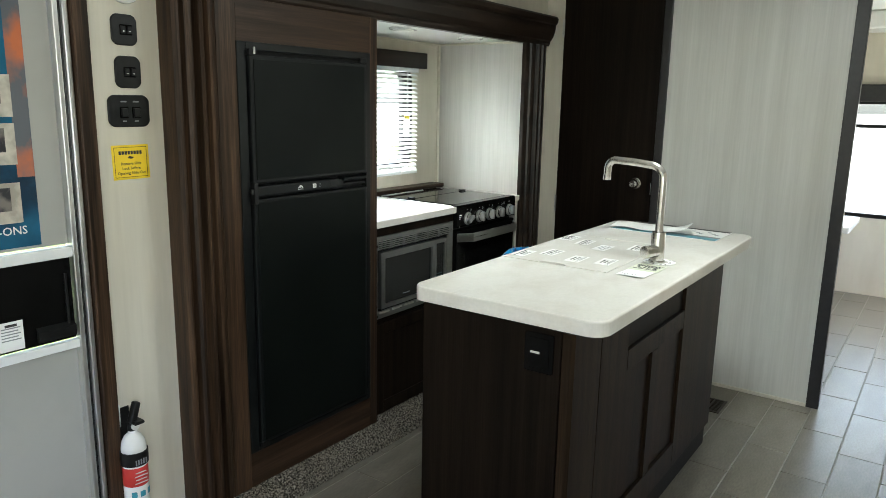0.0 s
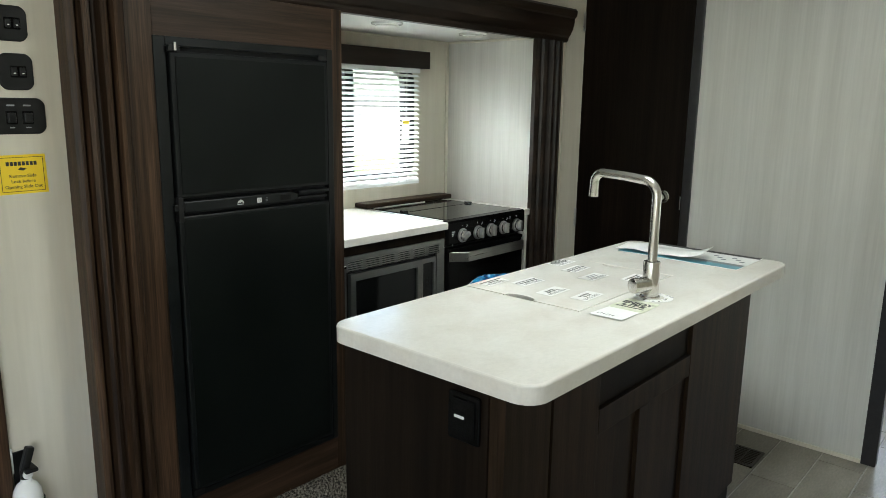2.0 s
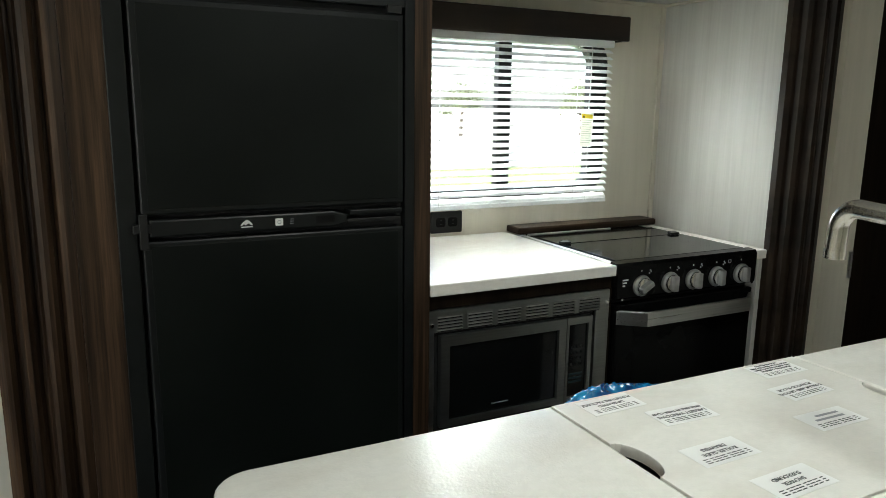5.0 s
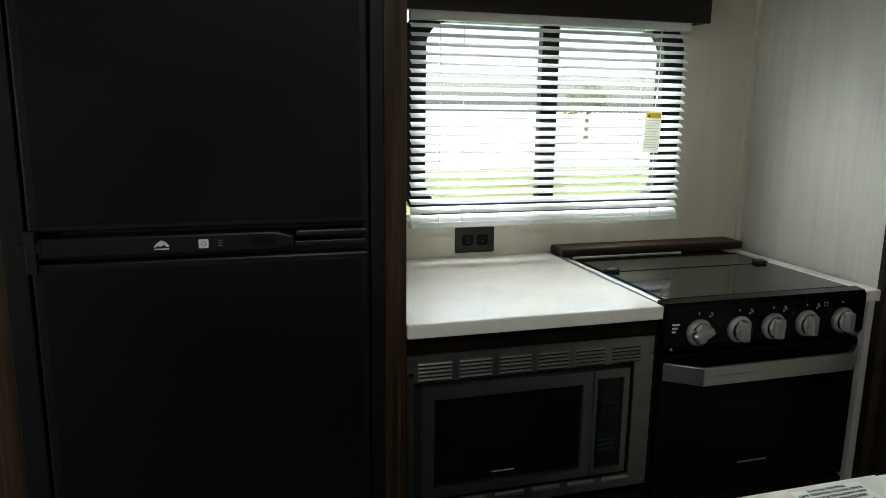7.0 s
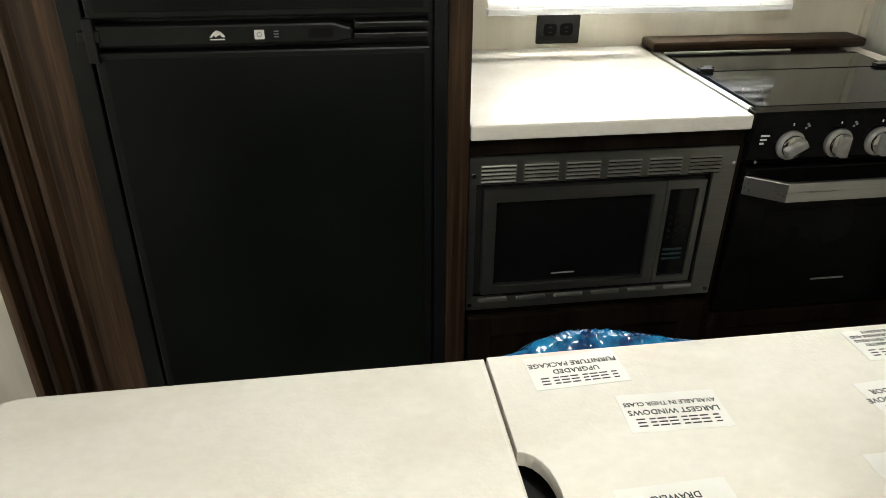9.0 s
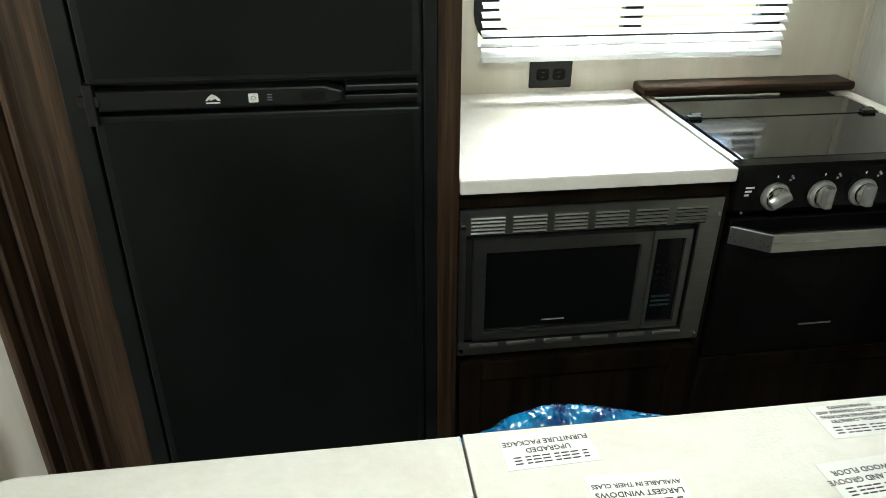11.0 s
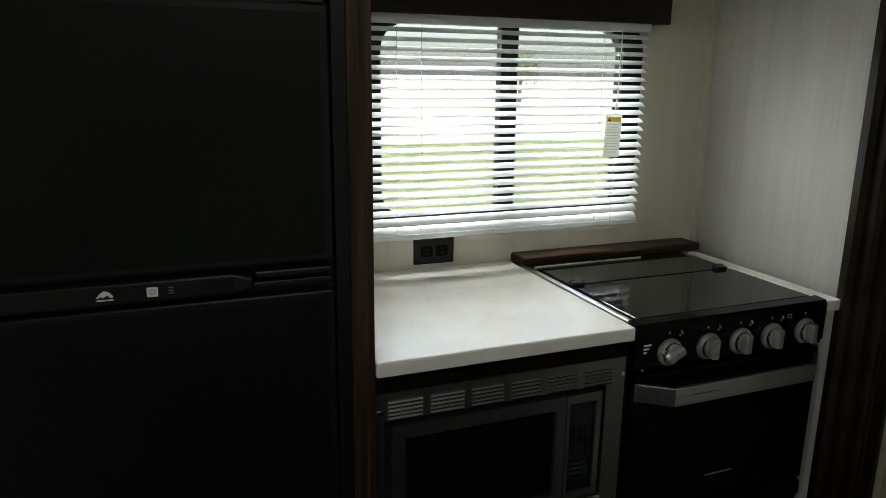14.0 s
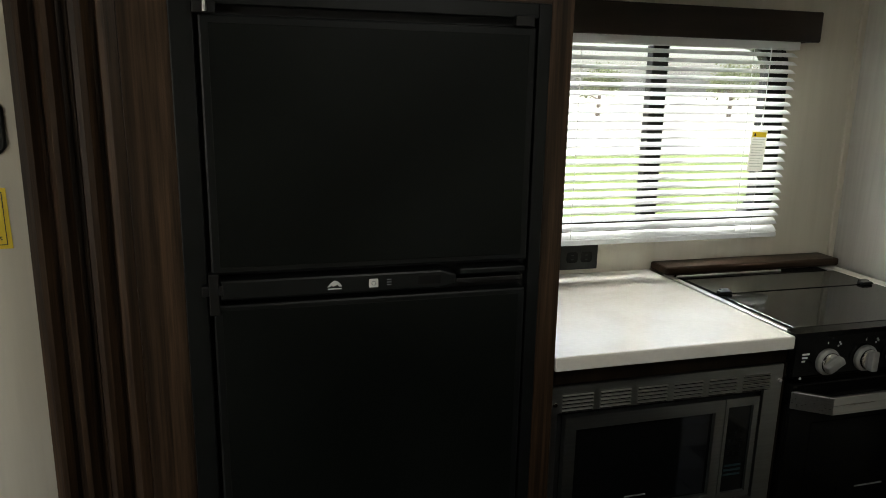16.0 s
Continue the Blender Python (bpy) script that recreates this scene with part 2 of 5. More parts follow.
# ---------------------------------------------------------------- mesh tools
def finish(bm, name, smooth=False):
    bmesh.ops.recalc_face_normals(bm, faces=bm.faces)
    me = bpy.data.meshes.new(name)
    bm.to_mesh(me)
    bm.free()
    if smooth:
        for p in me.polygons:
            p.use_smooth = True
        me.set_sharp_from_angle(angle=radians(38))
    return me


def part(name, bm, material, parent=None, label="", smooth=False):
    me = finish(bm, name, smooth) if isinstance(bm, bmesh.types.BMesh) else bm
    if material is not None and not me.materials:
        me.materials.append(material)
    o = new(name, me)
    if parent is not None:
        o.parent = parent
    if label:
        tagged(o, label)
    return o


def thing(name, at, label, category, group="", kind=""):
    o = new(name)
    o.empty_display_size = 0.05
    o.matrix_world = at if isinstance(at, Matrix) else Matrix.Translation(at)
    return tagged(o, label, category, group, kind)


def put(name, bm, material, parent, label="", smooth=False):
    """A part given in world places, under its thing."""
    o = part(name, bm, material, parent, label, smooth)
    o.matrix_parent_inverse = parent.matrix_world.inverted()
    return o


def box(x0, x1, y0, y1, z0, z1, bevel=0.0, seg=2, into=None):
    bm = bmesh.new()
    bmesh.ops.create_cube(bm, size=1.0)
    bmesh.ops.scale(bm, vec=(x1 - x0, y1 - y0, z1 - z0), verts=bm.verts)
    bmesh.ops.translate(bm, vec=((x0 + x1) / 2, (y0 + y1) / 2, (z0 + z1) / 2), verts=bm.verts)
    if bevel:
        bmesh.ops.bevel(bm, geom=bm.edges[:] , offset=bevel, segments=seg, affect="EDGES", profile=0.5)
    if into is not None:
        add(into, bm)
        return into
    return bm


def add(into, bm):
    me = bpy.data.meshes.new("joining")
    bm.to_mesh(me)
    bm.free()
    into.from_mesh(me)
    bpy.data.meshes.remove(me)
    return into


def cyl(r, depth, at=(0, 0, 0), axis="z", r2=None, seg=28, bevel=0.0, into=None):
    bm = bmesh.new()
    bmesh.ops.create_cone(bm, cap_ends=True, segments=seg, radius1=r, radius2=r if r2 is None else r2, depth=depth)
    if bevel:
        ring = [e for e in bm.edges if abs(e.verts[0].co.z - e.verts[1].co.z) < 1e-6]
        bmesh.ops.bevel(bm, geom=ring, offset=bevel, segments=2, affect="EDGES", profile=0.5)
    if axis == "x":
        bmesh.ops.rotate(bm, verts=bm.verts, matrix=Matrix.Rotation(radians(90), 3, "Y"))
    elif axis == "y":
        bmesh.ops.rotate(bm, verts=bm.verts, matrix=Matrix.Rotation(radians(-90), 3, "X"))
    bmesh.ops.translate(bm, vec=at, verts=bm.verts)
    if into is not None:
        return add(into, bm)
    return bm


def outline(w, h, r, seg=6):
    """A rounded rectangle about the origin, as 2D points."""
    pts = []
    for cx, cy, a0 in ((w / 2 - r, h / 2 - r, 0), (-w / 2 + r, h / 2 - r, 90), (-w / 2 + r, -h / 2 + r, 180), (w / 2 - r, -h / 2 + r, 270)):
        for i in range(seg + 1):
            a = radians(a0 + 90 * i / seg)
            pts.append((cx + r * math.cos(a), cy + r * math.sin(a)))
    return pts


def slab(points, depth, bevel=0.0, frame_m=None, seg=2):
    """2D points (u, v) pushed out along w by depth, bevelled on the front rim; frame_m maps u, v, w to the world."""
    bm = bmesh.new()
    f = bm.faces.new([bm.verts.new((u, v, 0)) for u, v in points])
    g = bmesh.ops.extrude_face_region(bm, geom=[f])
    top = [v for v in g["geom"] if isinstance(v, bmesh.types.BMVert)]
    bmesh.ops.translate(bm, vec=(0, 0, depth), verts=top)
    if bevel:
        tops = set(top)
        edges = [e for e in bm.edges if e.verts[0] in tops and e.verts[1] in tops]
        bmesh.ops.bevel(bm, geom=edges, offset=bevel, segments=seg, affect="EDGES", profile=0.5)
    if frame_m is not None:
        bmesh.ops.transform(bm, matrix=frame_m, verts=bm.verts)
    return bm


def ring(outer, inner, depth, frame_m=None):
    """A frame between two outlines of equal point count."""
    bm = bmesh.new()
    n = len(outer)
    rows = [[bm.verts.new((u, v, w)) for u, v in pts] for pts, w in ((outer, 0), (outer, depth), (inner, depth), (inner, 0))]
    for a, b in ((0, 1), (1, 2), (2, 3), (3, 0)):
        for i in range(n):
            j = (i + 1) % n
            bm.faces.new((rows[a][i], rows[a][j], rows[b][j], rows[b][i]))
    if frame_m is not None:
        bmesh.ops.transform(bm, matrix=frame_m, verts=bm.verts)
    return bm


def facing(x, y, z, way="+x"):
    """Maps u, v, w to a surface: u to the viewer's right, v up, w out towards the viewer."""
    cols = {"+x": ((0, 1, 0), (0, 0, 1), (1, 0, 0)), "-y": ((1, 0, 0), (0, 0, 1), (0, -1, 0)), "-x": ((0, -1, 0), (0, 0, 1), (-1, 0, 0)),
            "up": ((1, 0, 0), (0, 1, 0), (0, 0, 1)), "up_far": ((0, -1, 0), (1, 0, 0), (0, 0, 1))}[way]
    m = Matrix.Identity(4)
    for i, c in enumerate(cols):
        for k in range(3):
            m[k][i] = c[k]
    m.translation = (x, y, z)
    return m


def extrude_profile(points, length, frame_m):
    """A closed profile (u, w) swept along v from 0 to length."""
    bm = bmesh.new()
    a = [bm.verts.new((u, 0, w)) for u, w in points]
    b = [bm.verts.new((u, length, w)) for u, w in points]
    n = len(points)
    for i in range(n):
        j = (i + 1) % n
        bm.faces.new((a[i], a[j], b[j], b[i]))
    bm.faces.new(a[::-1])
    bm.faces.new(b)
    bmesh.ops.transform(bm, matrix=frame_m, verts=bm.verts)
    return bm


def tube(path, r, seg=14, caps=True):
    bm = bmesh.new()
    path = [Vector(p) for p in path]
    rings, up = [], None
    for i, p in enumerate(path):
        t = (path[min(i + 1, len(path) - 1)] - path[max(i - 1, 0)]).normalized()
        if up is None:
            up = t.orthogonal().normalized()
        up = (up - t * up.dot(t)).normalized()
        side = t.cross(up)
        rr = r[i] if isinstance(r, (list, tuple)) else r
        rings.append([bm.verts.new(p + rr * (math.cos(2 * math.pi * k / seg) * up + math.sin(2 * math.pi * k / seg) * side)) for k in range(seg)])
    for a, b in zip(rings, rings[1:]):
        for k in range(seg):
            bm.faces.new((a[k], a[(k + 1) % seg], b[(k + 1) % seg], b[k]))
    if caps:
        bm.faces.new(rings[0][::-1])
        bm.faces.new(rings[-1])
    return bm


def lettering(words, size, frame_m, spacing=1.0, bold=0.008):
    """Raised lettering as a mesh, in the built-in font, centred on the frame's origin."""
    cu = bpy.data.curves.new("lettering", "FONT")
    cu.body, cu.size, cu.align_x, cu.align_y, cu.extrude, cu.resolution_u, cu.space_character, cu.offset = words, size, "CENTER", "CENTER", 0.0002, 2, spacing, size * bold
    o = bpy.data.objects.new("lettering", cu)
    me = bpy.data.meshes.new_from_object(o)
    bpy.data.objects.remove(o)
    me.transform(frame_m)
    return me


# ---------------------------------------------------------------- the plan
WALL_X = -1.85      # the long wall on the kitchen's side
FACE_X = -1.768     # face of the slide-out's fascia
BACK_X = -2.35      # window wall inside the slide-out
END_Y = 3.575       # partition with the bathroom door
FAR_Y = 6.20
RIGHT_X = 0.66
REAR_Y = -2.05
CEIL = 2.06
SLIDE_CEIL = 1.723
SLIDE_END = 3.258    # end wall of the slide-out beside the range


def structure(name, bm, material, label, category="wall"):
    o = part(name, bm, material)
    return tagged(o, label, category, kind="structure")


# long wall, with the doorway and the slide-out opening left free
b = bmesh.new()
box(WALL_X - 0.06, WALL_X, 0.96, 1.24, 0, CEIL, into=b)
box(WALL_X - 0.06, WALL_X, 3.40, FAR_Y, 0, CEIL, into=b)
box(WALL_X - 0.06, WALL_X, 1.24, 3.40, 1.76, CEIL, into=b)
box(WALL_X - 0.06, WALL_X, 0.20, 0.96, 1.98, CEIL, into=b)
box(WALL_X - 0.06, WALL_X, REAR_Y, 0.20, 0, CEIL, into=b)
structure("wall_west", b, M["vinyl"], "off-white wood-grain vinyl wall panel beside the slide-out")
# end partition
b = bmesh.new()
box(WALL_X, -1.745, END_Y, END_Y + 0.03, 0, CEIL, into=b)
box(-1.745, -1.195, END_Y, END_Y + 0.03, 1.99, CEIL, into=b)
structure("wall_door_surround", b, M["vinyl"], "off-white vinyl wall round the bathroom door")
structure("wall_partition", box(-1.155, -0.358, END_Y, END_Y + 0.03, 0.0, CEIL), M["vinyl_cool"], "pale streaked vinyl partition wall beside the island")
tagged(structure("trim", box(-0.358, -0.305, END_Y - 0.006, END_Y + 0.036, 0.0, CEIL, 0.003), M["black_trim"], "black edge trim of the partition", "trim"))
tagged(structure("trim", box(-1.195, -1.155, END_Y - 0.012, END_Y + 0.036, 0.0, CEIL, 0.003), M["black_trim"], "black post beside the bathroom door", "trim"))
structure("baseboard", box(-1.155, -0.358, END_Y - 0.008, END_Y - 0.0005, 0.0, 0.018, 0.002), M["vinyl"], "thin pale strip along the foot of the partition", "trim")
# back of the washroom, so that the partition is closed behind
structure("wall_washroom", box(-1.155, -1.125, END_Y + 0.03, 4.6, 0, CEIL), M["vinyl"], "off-white vinyl washroom wall")
structure("wall_washroom_back", box(WALL_X, -1.125, 4.6, 4.63, 0, CEIL), M["vinyl"], "off-white vinyl washroom back wall")
# right wall with two window openings, rear wall with one, far wall with one


def wall_with_hole_x(name, x0, x1, y0, y1, holes, material, label):
    bb = bmesh.new()
    edges = [y0]
    for h0, h1, z0, z1 in holes:
        box(x0, x1, edges[-1], h0, 0, CEIL, into=bb)
        box(x0, x1, h0, h1, 0, z0, into=bb)
        box(x0, x1, h0, h1, z1, CEIL, into=bb)
        edges.append(h1)
    box(x0, x1, edges[-1], y1, 0, CEIL, into=bb)
    return structure(name, bb, material, label)


wall_with_hole_x("wall_east", RIGHT_X, RIGHT_X + 0.06, REAR_Y, FAR_Y + 0.06, [(-1.4, -0.1, 0.9, 1.7), (4.2, 5.6, 0.62, 1.45)], M["vinyl"], "off-white vinyl wall with lounge windows")


def wall_with_hole_y(name, y0, y1, x0, x1, h0, h1, z0, z1, material, label):
    bb = bmesh.new()
    box(x0, h0, y0, y1, 0, CEIL, into=bb)
    box(h1, x1, y0, y1, 0, CEIL, into=bb)
    box(h0, h1, y0, y1, 0, z0, into=bb)
    box(h0, h1, y0, y1, z1, CEIL, into=bb)
    return structure(name, bb, material, label)


wall_with_hole_y("wall_south", REAR_Y - 0.06, REAR_Y, WALL_X - 0.06, RIGHT_X + 0.06, -1.4, 0.2, 0.9, 1.7, M["vinyl"], "off-white vinyl wall behind the lounge")
wall_with_hole_y("wall_north", FAR_Y, FAR_Y + 0.06, WALL_X - 0.06, RIGHT_X, -0.95, 0.55, 0.60, 1.48, M["cream"], "cream wall under the end window")
structure("ceiling", box(WALL_X - 0.06, RIGHT_X + 0.06, REAR_Y - 0.06, FAR_Y + 0.06, CEIL, CEIL + 0.05), M["ceiling"], "white ceiling panel", "ceiling")
# unseen hatch frame, made up to go with the fill lamp over the island
hatch = thing("unseen_hatch", (-0.62, 2.05, CEIL), "unseen white hatch frame added round the island fill light", "roof hatch", kind="structure")
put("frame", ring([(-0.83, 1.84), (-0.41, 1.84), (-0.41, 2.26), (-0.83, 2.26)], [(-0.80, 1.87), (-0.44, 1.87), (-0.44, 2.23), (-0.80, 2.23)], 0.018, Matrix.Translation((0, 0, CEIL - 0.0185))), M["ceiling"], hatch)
# slide-out box
structure("wall_slide_end", box(BACK_X, -1.79, SLIDE_END, SLIDE_END + 0.028, 0, SLIDE_CEIL + 0.03), M["vinyl_cool"], "pale streaked end wall beside the stove")
structure("wall_slide_near", box(BACK_X, -1.84, 1.27, 1.30, 0, SLIDE_CEIL + 0.03), M["vinyl"], "plain end wall of the slide-out behind the fridge")
b = bmesh.new()
box(BACK_X - 0.04, BACK_X, 1.27, 2.19, 0, SLIDE_CEIL + 0.05, into=b)
box(BACK_X - 0.04, BACK_X, 2.996, SLIDE_END + 0.028, 0, SLIDE_CEIL + 0.05, into=b)
box(BACK_X - 0.04, BACK_X, 2.19, 2.996, 0, 1.056, into=b)
box(BACK_X - 0.04, BACK_X, 2.19, 2.996, 1.588, SLIDE_CEIL + 0.05, into=b)
structure("wall_slide_window", b, M["vinyl"], "off-white vinyl wall with the kitchen window")
structure("ceiling_slide", box(BACK_X, -1.79, 1.30, SLIDE_END, SLIDE_CEIL, SLIDE_CEIL + 0.03), M["ceiling"], "white ceiling of the slide-out", "ceiling")
structure("trim", box(BACK_X + 0.001, BACK_X + 0.010, SLIDE_END - 0.020, SLIDE_END - 0.0005, 0.937, SLIDE_CEIL - 0.002, 0.002), M["vinyl"], "off-white corner batten", "trim")
structure("trim", box(BACK_X + 0.001, -1.80, SLIDE_END - 0.010, SLIDE_END - 0.0005, SLIDE_CEIL - 0.012, SLIDE_CEIL - 0.001, 0.002), M["vinyl"], "off-white ceiling batten", "trim")
structure("trim", box(BACK_X + 0.001, BACK_X + 0.011, 2.08, SLIDE_END - 0.021, SLIDE_CEIL - 0.012, SLIDE_CEIL - 0.001, 0.002), M["vinyl"], "off-white ceiling batten", "trim")
structure("floor", box(WALL_X - 0.06, RIGHT_X + 0.06, REAR_Y - 0.06, FAR_Y + 0.06, -0.06, -0.003), M["grout"], "grey wood-look plank tiles with pale grout", "floor")
structure("floor_slide", box(BACK_X - 0.04, -1.772, 1.22, 3.33, -0.05, 0.055), M["grout"], "raised floor of the slide-out", "floor")

# ---------------------------------------------------------------- slide-out fascia round fridge and galley
FLUTE = [(0.0, 0.0), (0.0, 0.020), (0.012, 0.026), (0.020, 0.026), (0.027, 0.004), (0.033, 0.003), (0.040, 0.022), (0.048, 0.030),
         (0.056, 0.030), (0.063, 0.006), (0.070, 0.003), (0.077, 0.006), (0.084, 0.030), (0.092, 0.032), (0.100, 0.028), (0.107, 0.004),
         (0.113, 0.003), (0.120, 0.024), (0.130, 0.026), (0.145, 0.020), (0.145, 0.0)]


def fluted(name, y, width, height, z0, material, label):
    k = width / 0.145
    o = part(name, extrude_profile([(u * k, w) for u, w in FLUTE], height, facing(FACE_X - 0.022, y, z0)), material)
    return tagged(o, label, "moulding", kind="structure")


fluted("trim_fluted_near", 1.172, 0.146, 1.68, 0.03, M["wood"], "fluted dark walnut pilaster beside the fridge")
fluted("trim_fluted_far", 3.206, 0.220, 1.68, 0.03, M["moulding"], "fluted dark pilaster beside the stove")
structure("trim", box(WALL_X, FACE_X - 0.022, 1.180, 1.30, 0.03, 1.72), M["wood"], "walnut return of the pilaster", "trim")
structure("trim", box(WALL_X, FACE_X - 0.022, SLIDE_END + 0.029, 3.42, 0.03, 1.72), M["moulding"], "dark return of the pilaster", "trim")

# header across the opening, a stepped crown profile
HEADER = [(0.0, 0.0), (0.0, 0.034), (0.012, 0.040), (0.022, 0.040), (0.030, 0.048), (0.055, 0.062), (0.085, 0.070), (0.105, 0.070),
          (0.112, 0.078), (0.122, 0.084), (0.140, 0.084), (0.150, 0.076), (0.150, 0.0)]
hm = Matrix.Identity(4)
for i, c in enumerate(((0, 0, 1), (0, 1, 0), (1, 0, 0))):
    for k in range(3):
        hm[k][i] = c[k]
hm.translation = (-1.825, 1.14, 1.712)
structure("trim_header", extrude_profile(HEADER, 3.492 - 1.14, hm), M["moulding"], "dark crown moulding over the kitchen slide-out", "moulding")

# fridge cabinet
cab = thing("fridge_cabinet", (-1.80, 1.72, 0.06), "dark walnut cabinet surround built round the black fridge", "cabinet")


put("stile", box(FACE_X - 0.022, FACE_X, 1.3185, 1.392, 0.06, 1.712, 0.001), M["wood"], cab)
put("stile", box(FACE_X - 0.022, FACE_X, 2.010, 2.052, 0.06, 1.712, 0.001), M["wood"], cab)
put("top_rail", box(FACE_X - 0.022, FACE_X - 0.0006, 1.3925, 2.0105, 1.581, 1.712, 0.001), M["wood_h"], cab)
put("bottom_rail", box(FACE_X - 0.022, FACE_X - 0.0006, 1.3925, 2.0105, 0.06, 0.207, 0.001), M["wood_h"], cab)
put("side_panel", box(BACK_X + 0.001, FACE_X - 0.0225, 2.034, 2.0515, 0.06, 1.698, 0.001), M["wood"], cab)

# the fridge
fridge = thing("refrigerator", (-1.80, 1.70, 0.207), "black two-door fridge with a control strip, closed", "refrigerator")
fx = FACE_X
b = bmesh.new()
for y0, y1, z0, z1 in ((1.390, 1.425, 0.205, 1.583), (1.985, 2.009, 0.205, 1.583), (1.425, 1.985, 1.558, 1.583), (1.425, 1.985, 0.205, 0.226)):
    box(fx - 0.02, fx + 0.004, y0, y1, z0, z1, 0.002, into=b)
put("door_frame", b, M["fridge_frame"], fridge)
put("case", box(BACK_X + 0.05, fx - 0.021, 1.40, 2.005, 0.212, 1.575), M["dark_gap"], fridge)
upper = put("upper_door", box(fx - 0.019, fx + 0.012, 1.432, 1.979, 1.138, 1.543, 0.004), M["fridge_frame"], fridge)
put("door_panel", box(fx + 0.0121, fx + 0.0145, 1.446, 1.965, 1.150, 1.530, 0.001), M["fridge"], upper)
lower = put("lower_door", box(fx - 0.019, fx + 0.012, 1.432, 1.979, 0.230, 1.086, 0.004), M["fridge_frame"], fridge)
put("door_panel", box(fx + 0.0121, fx + 0.0145, 1.446, 1.965, 0.242, 1.076, 0.001), M["fridge"], lower)
strip = put("control_strip", slab([(-0.195, -0.017), (0.175, -0.017), (0.205, -0.011), (0.205, 0.008), (0.175, 0.017), (-0.195, 0.017)], 0.034, 0.004, facing(fx - 0.016, 1.640, 1.112)), M["fridge_frame"], fridge)
put("handle_recess", box(fx - 0.018, fx + 0.004, 1.848, 1.976, 1.098, 1.108, 0.002), M["black"], fridge)
put("handle_lip", box(fx - 0.018, fx + 0.017, 1.850, 1.975, 1.117, 1.129, 0.003), M["fridge_frame"], fridge)
put("display", box(fx + 0.018, fx + 0.0186, 1.775, 1.815, 1.105, 1.120, 0.0), M["gloss_black"], strip)
put("power_button", slab(outline(0.016, 0.015, 0.002), 0.0012, 0.0, facing(fx + 0.0180, 1.696, 1.112)), M["white_ink"], strip, "pale grey square power button")
put("power_symbol", ring([(0.004 * math.cos(a * math.pi / 8), 0.004 * math.sin(a * math.pi / 8)) for a in range(16)],
                         [(0.003 * math.cos(a * math.pi / 8), 0.003 * math.sin(a * math.pi / 8)) for a in range(16)], 0.0005, facing(fx + 0.0193, 1.696, 1.112)), M["grey_ink"], strip)
put("badge", slab([(-0.012, -0.003), (-0.006, 0.004), (0.000, 0.008), (0.006, 0.006), (0.011, 0.001), (0.013, -0.003), (0.008, -0.003), (0.005, 0.001), (0.001, -0.001), (-0.002, -0.003), (-0.005, 0.0), (-0.008, -0.003)], 0.0008, 0.0, facing(fx + 0.0181, 1.629, 1.112)), M["white_ink"], strip, "small white emblem")
put("badge_bar", box(fx + 0.0181, fx + 0.0188, 1.618, 1.641, 1.1045, 1.1065), M["white_ink"], strip)
for i in range(3):
    put("indicator_bar", box(fx + 0.0181, fx + 0.0187, 1.719, 1.727, 1.107 + 0.0045 * i, 1.1085 + 0.0045 * i), M["grey_ink"], strip)
for y, z in ((1.447, 1.551), (1.960, 1.551), (1.438, 1.112), (1.447, 0.229)):
    put("hinge", box(fx + 0.0085, fx + 0.020, y - 0.022, y + 0.012, z - 0.008, z + 0.010, 0.002), M["black"], fridge)
put("hinge_block", box(fx + 0.0, fx + 0.022, 1.427, 1.443, 1.072, 1.142, 0.002), M["black"], fridge)
put("hinge_pin", cyl(0.0035, 0.022, (fx + 0.023, 1.443, 1.556)), M["steel"], fridge)

# ---------------------------------------------------------------- galley
CX = -1.766  # front edge of the worktop
worktop = put("worktop", box(BACK_X + 0.0005, CX, 2.054, 2.612, 0.906, 0.936, 0.004), M["counter"], thing("galley_worktop", (-2.0, 2.3, 0.896), "white marbled laminate worktop with a glossy grain", "worktop"))
put("worktop_strip", box(BACK_X + 0.012, CX + 0.001, 3.154, 3.192, 0.908, 0.936, 0.003), M["counter"], worktop.parent)
base = thing("base_cabinet", (-2.0, 2.33, 0.056), "dark espresso base cabinet holding the microwave", "cabinet")
put("body", box(BACK_X + 0.05, -1.800, 2.056, 2.610, 0.056, 0.520), M["espresso"], base)
put("top_rail", box(-1.815, -1.786, 2.053, 2.612, 0.870, 0.9055, 0.001), M["espresso"], base)
put("end_stile", box(-1.815, -1.7855, 2.604, 2.615, 0.056, 0.8695, 0.001), M["espresso"], base)
put("back_box", box(BACK_X + 0.01, -1.815, 2.056, 2.603, 0.5205, 0.890), M["dark_gap"], base)


def panel_door(parent, y0, y1, z0, z1, x):
    d = put("door", box(x, x + 0.012, y0, y1, z0, z1, 0.001), M["espresso"], parent)
    for a, bb_, c, e in ((y0, y0 + 0.05, z0, z1), (y1 - 0.05, y1, z0, z1), (y0 + 0.0505, y1 - 0.0505, z0, z0 + 0.05), (y0 + 0.0505, y1 - 0.0505, z1 - 0.05, z1)):
        put("door_rail", box(x + 0.0121, x + 0.020, a, bb_, c, e, 0.002), M["espresso"], parent)
    return d


panel_door(base, 2.062, 2.600, 0.10, 0.500, -1.7995)

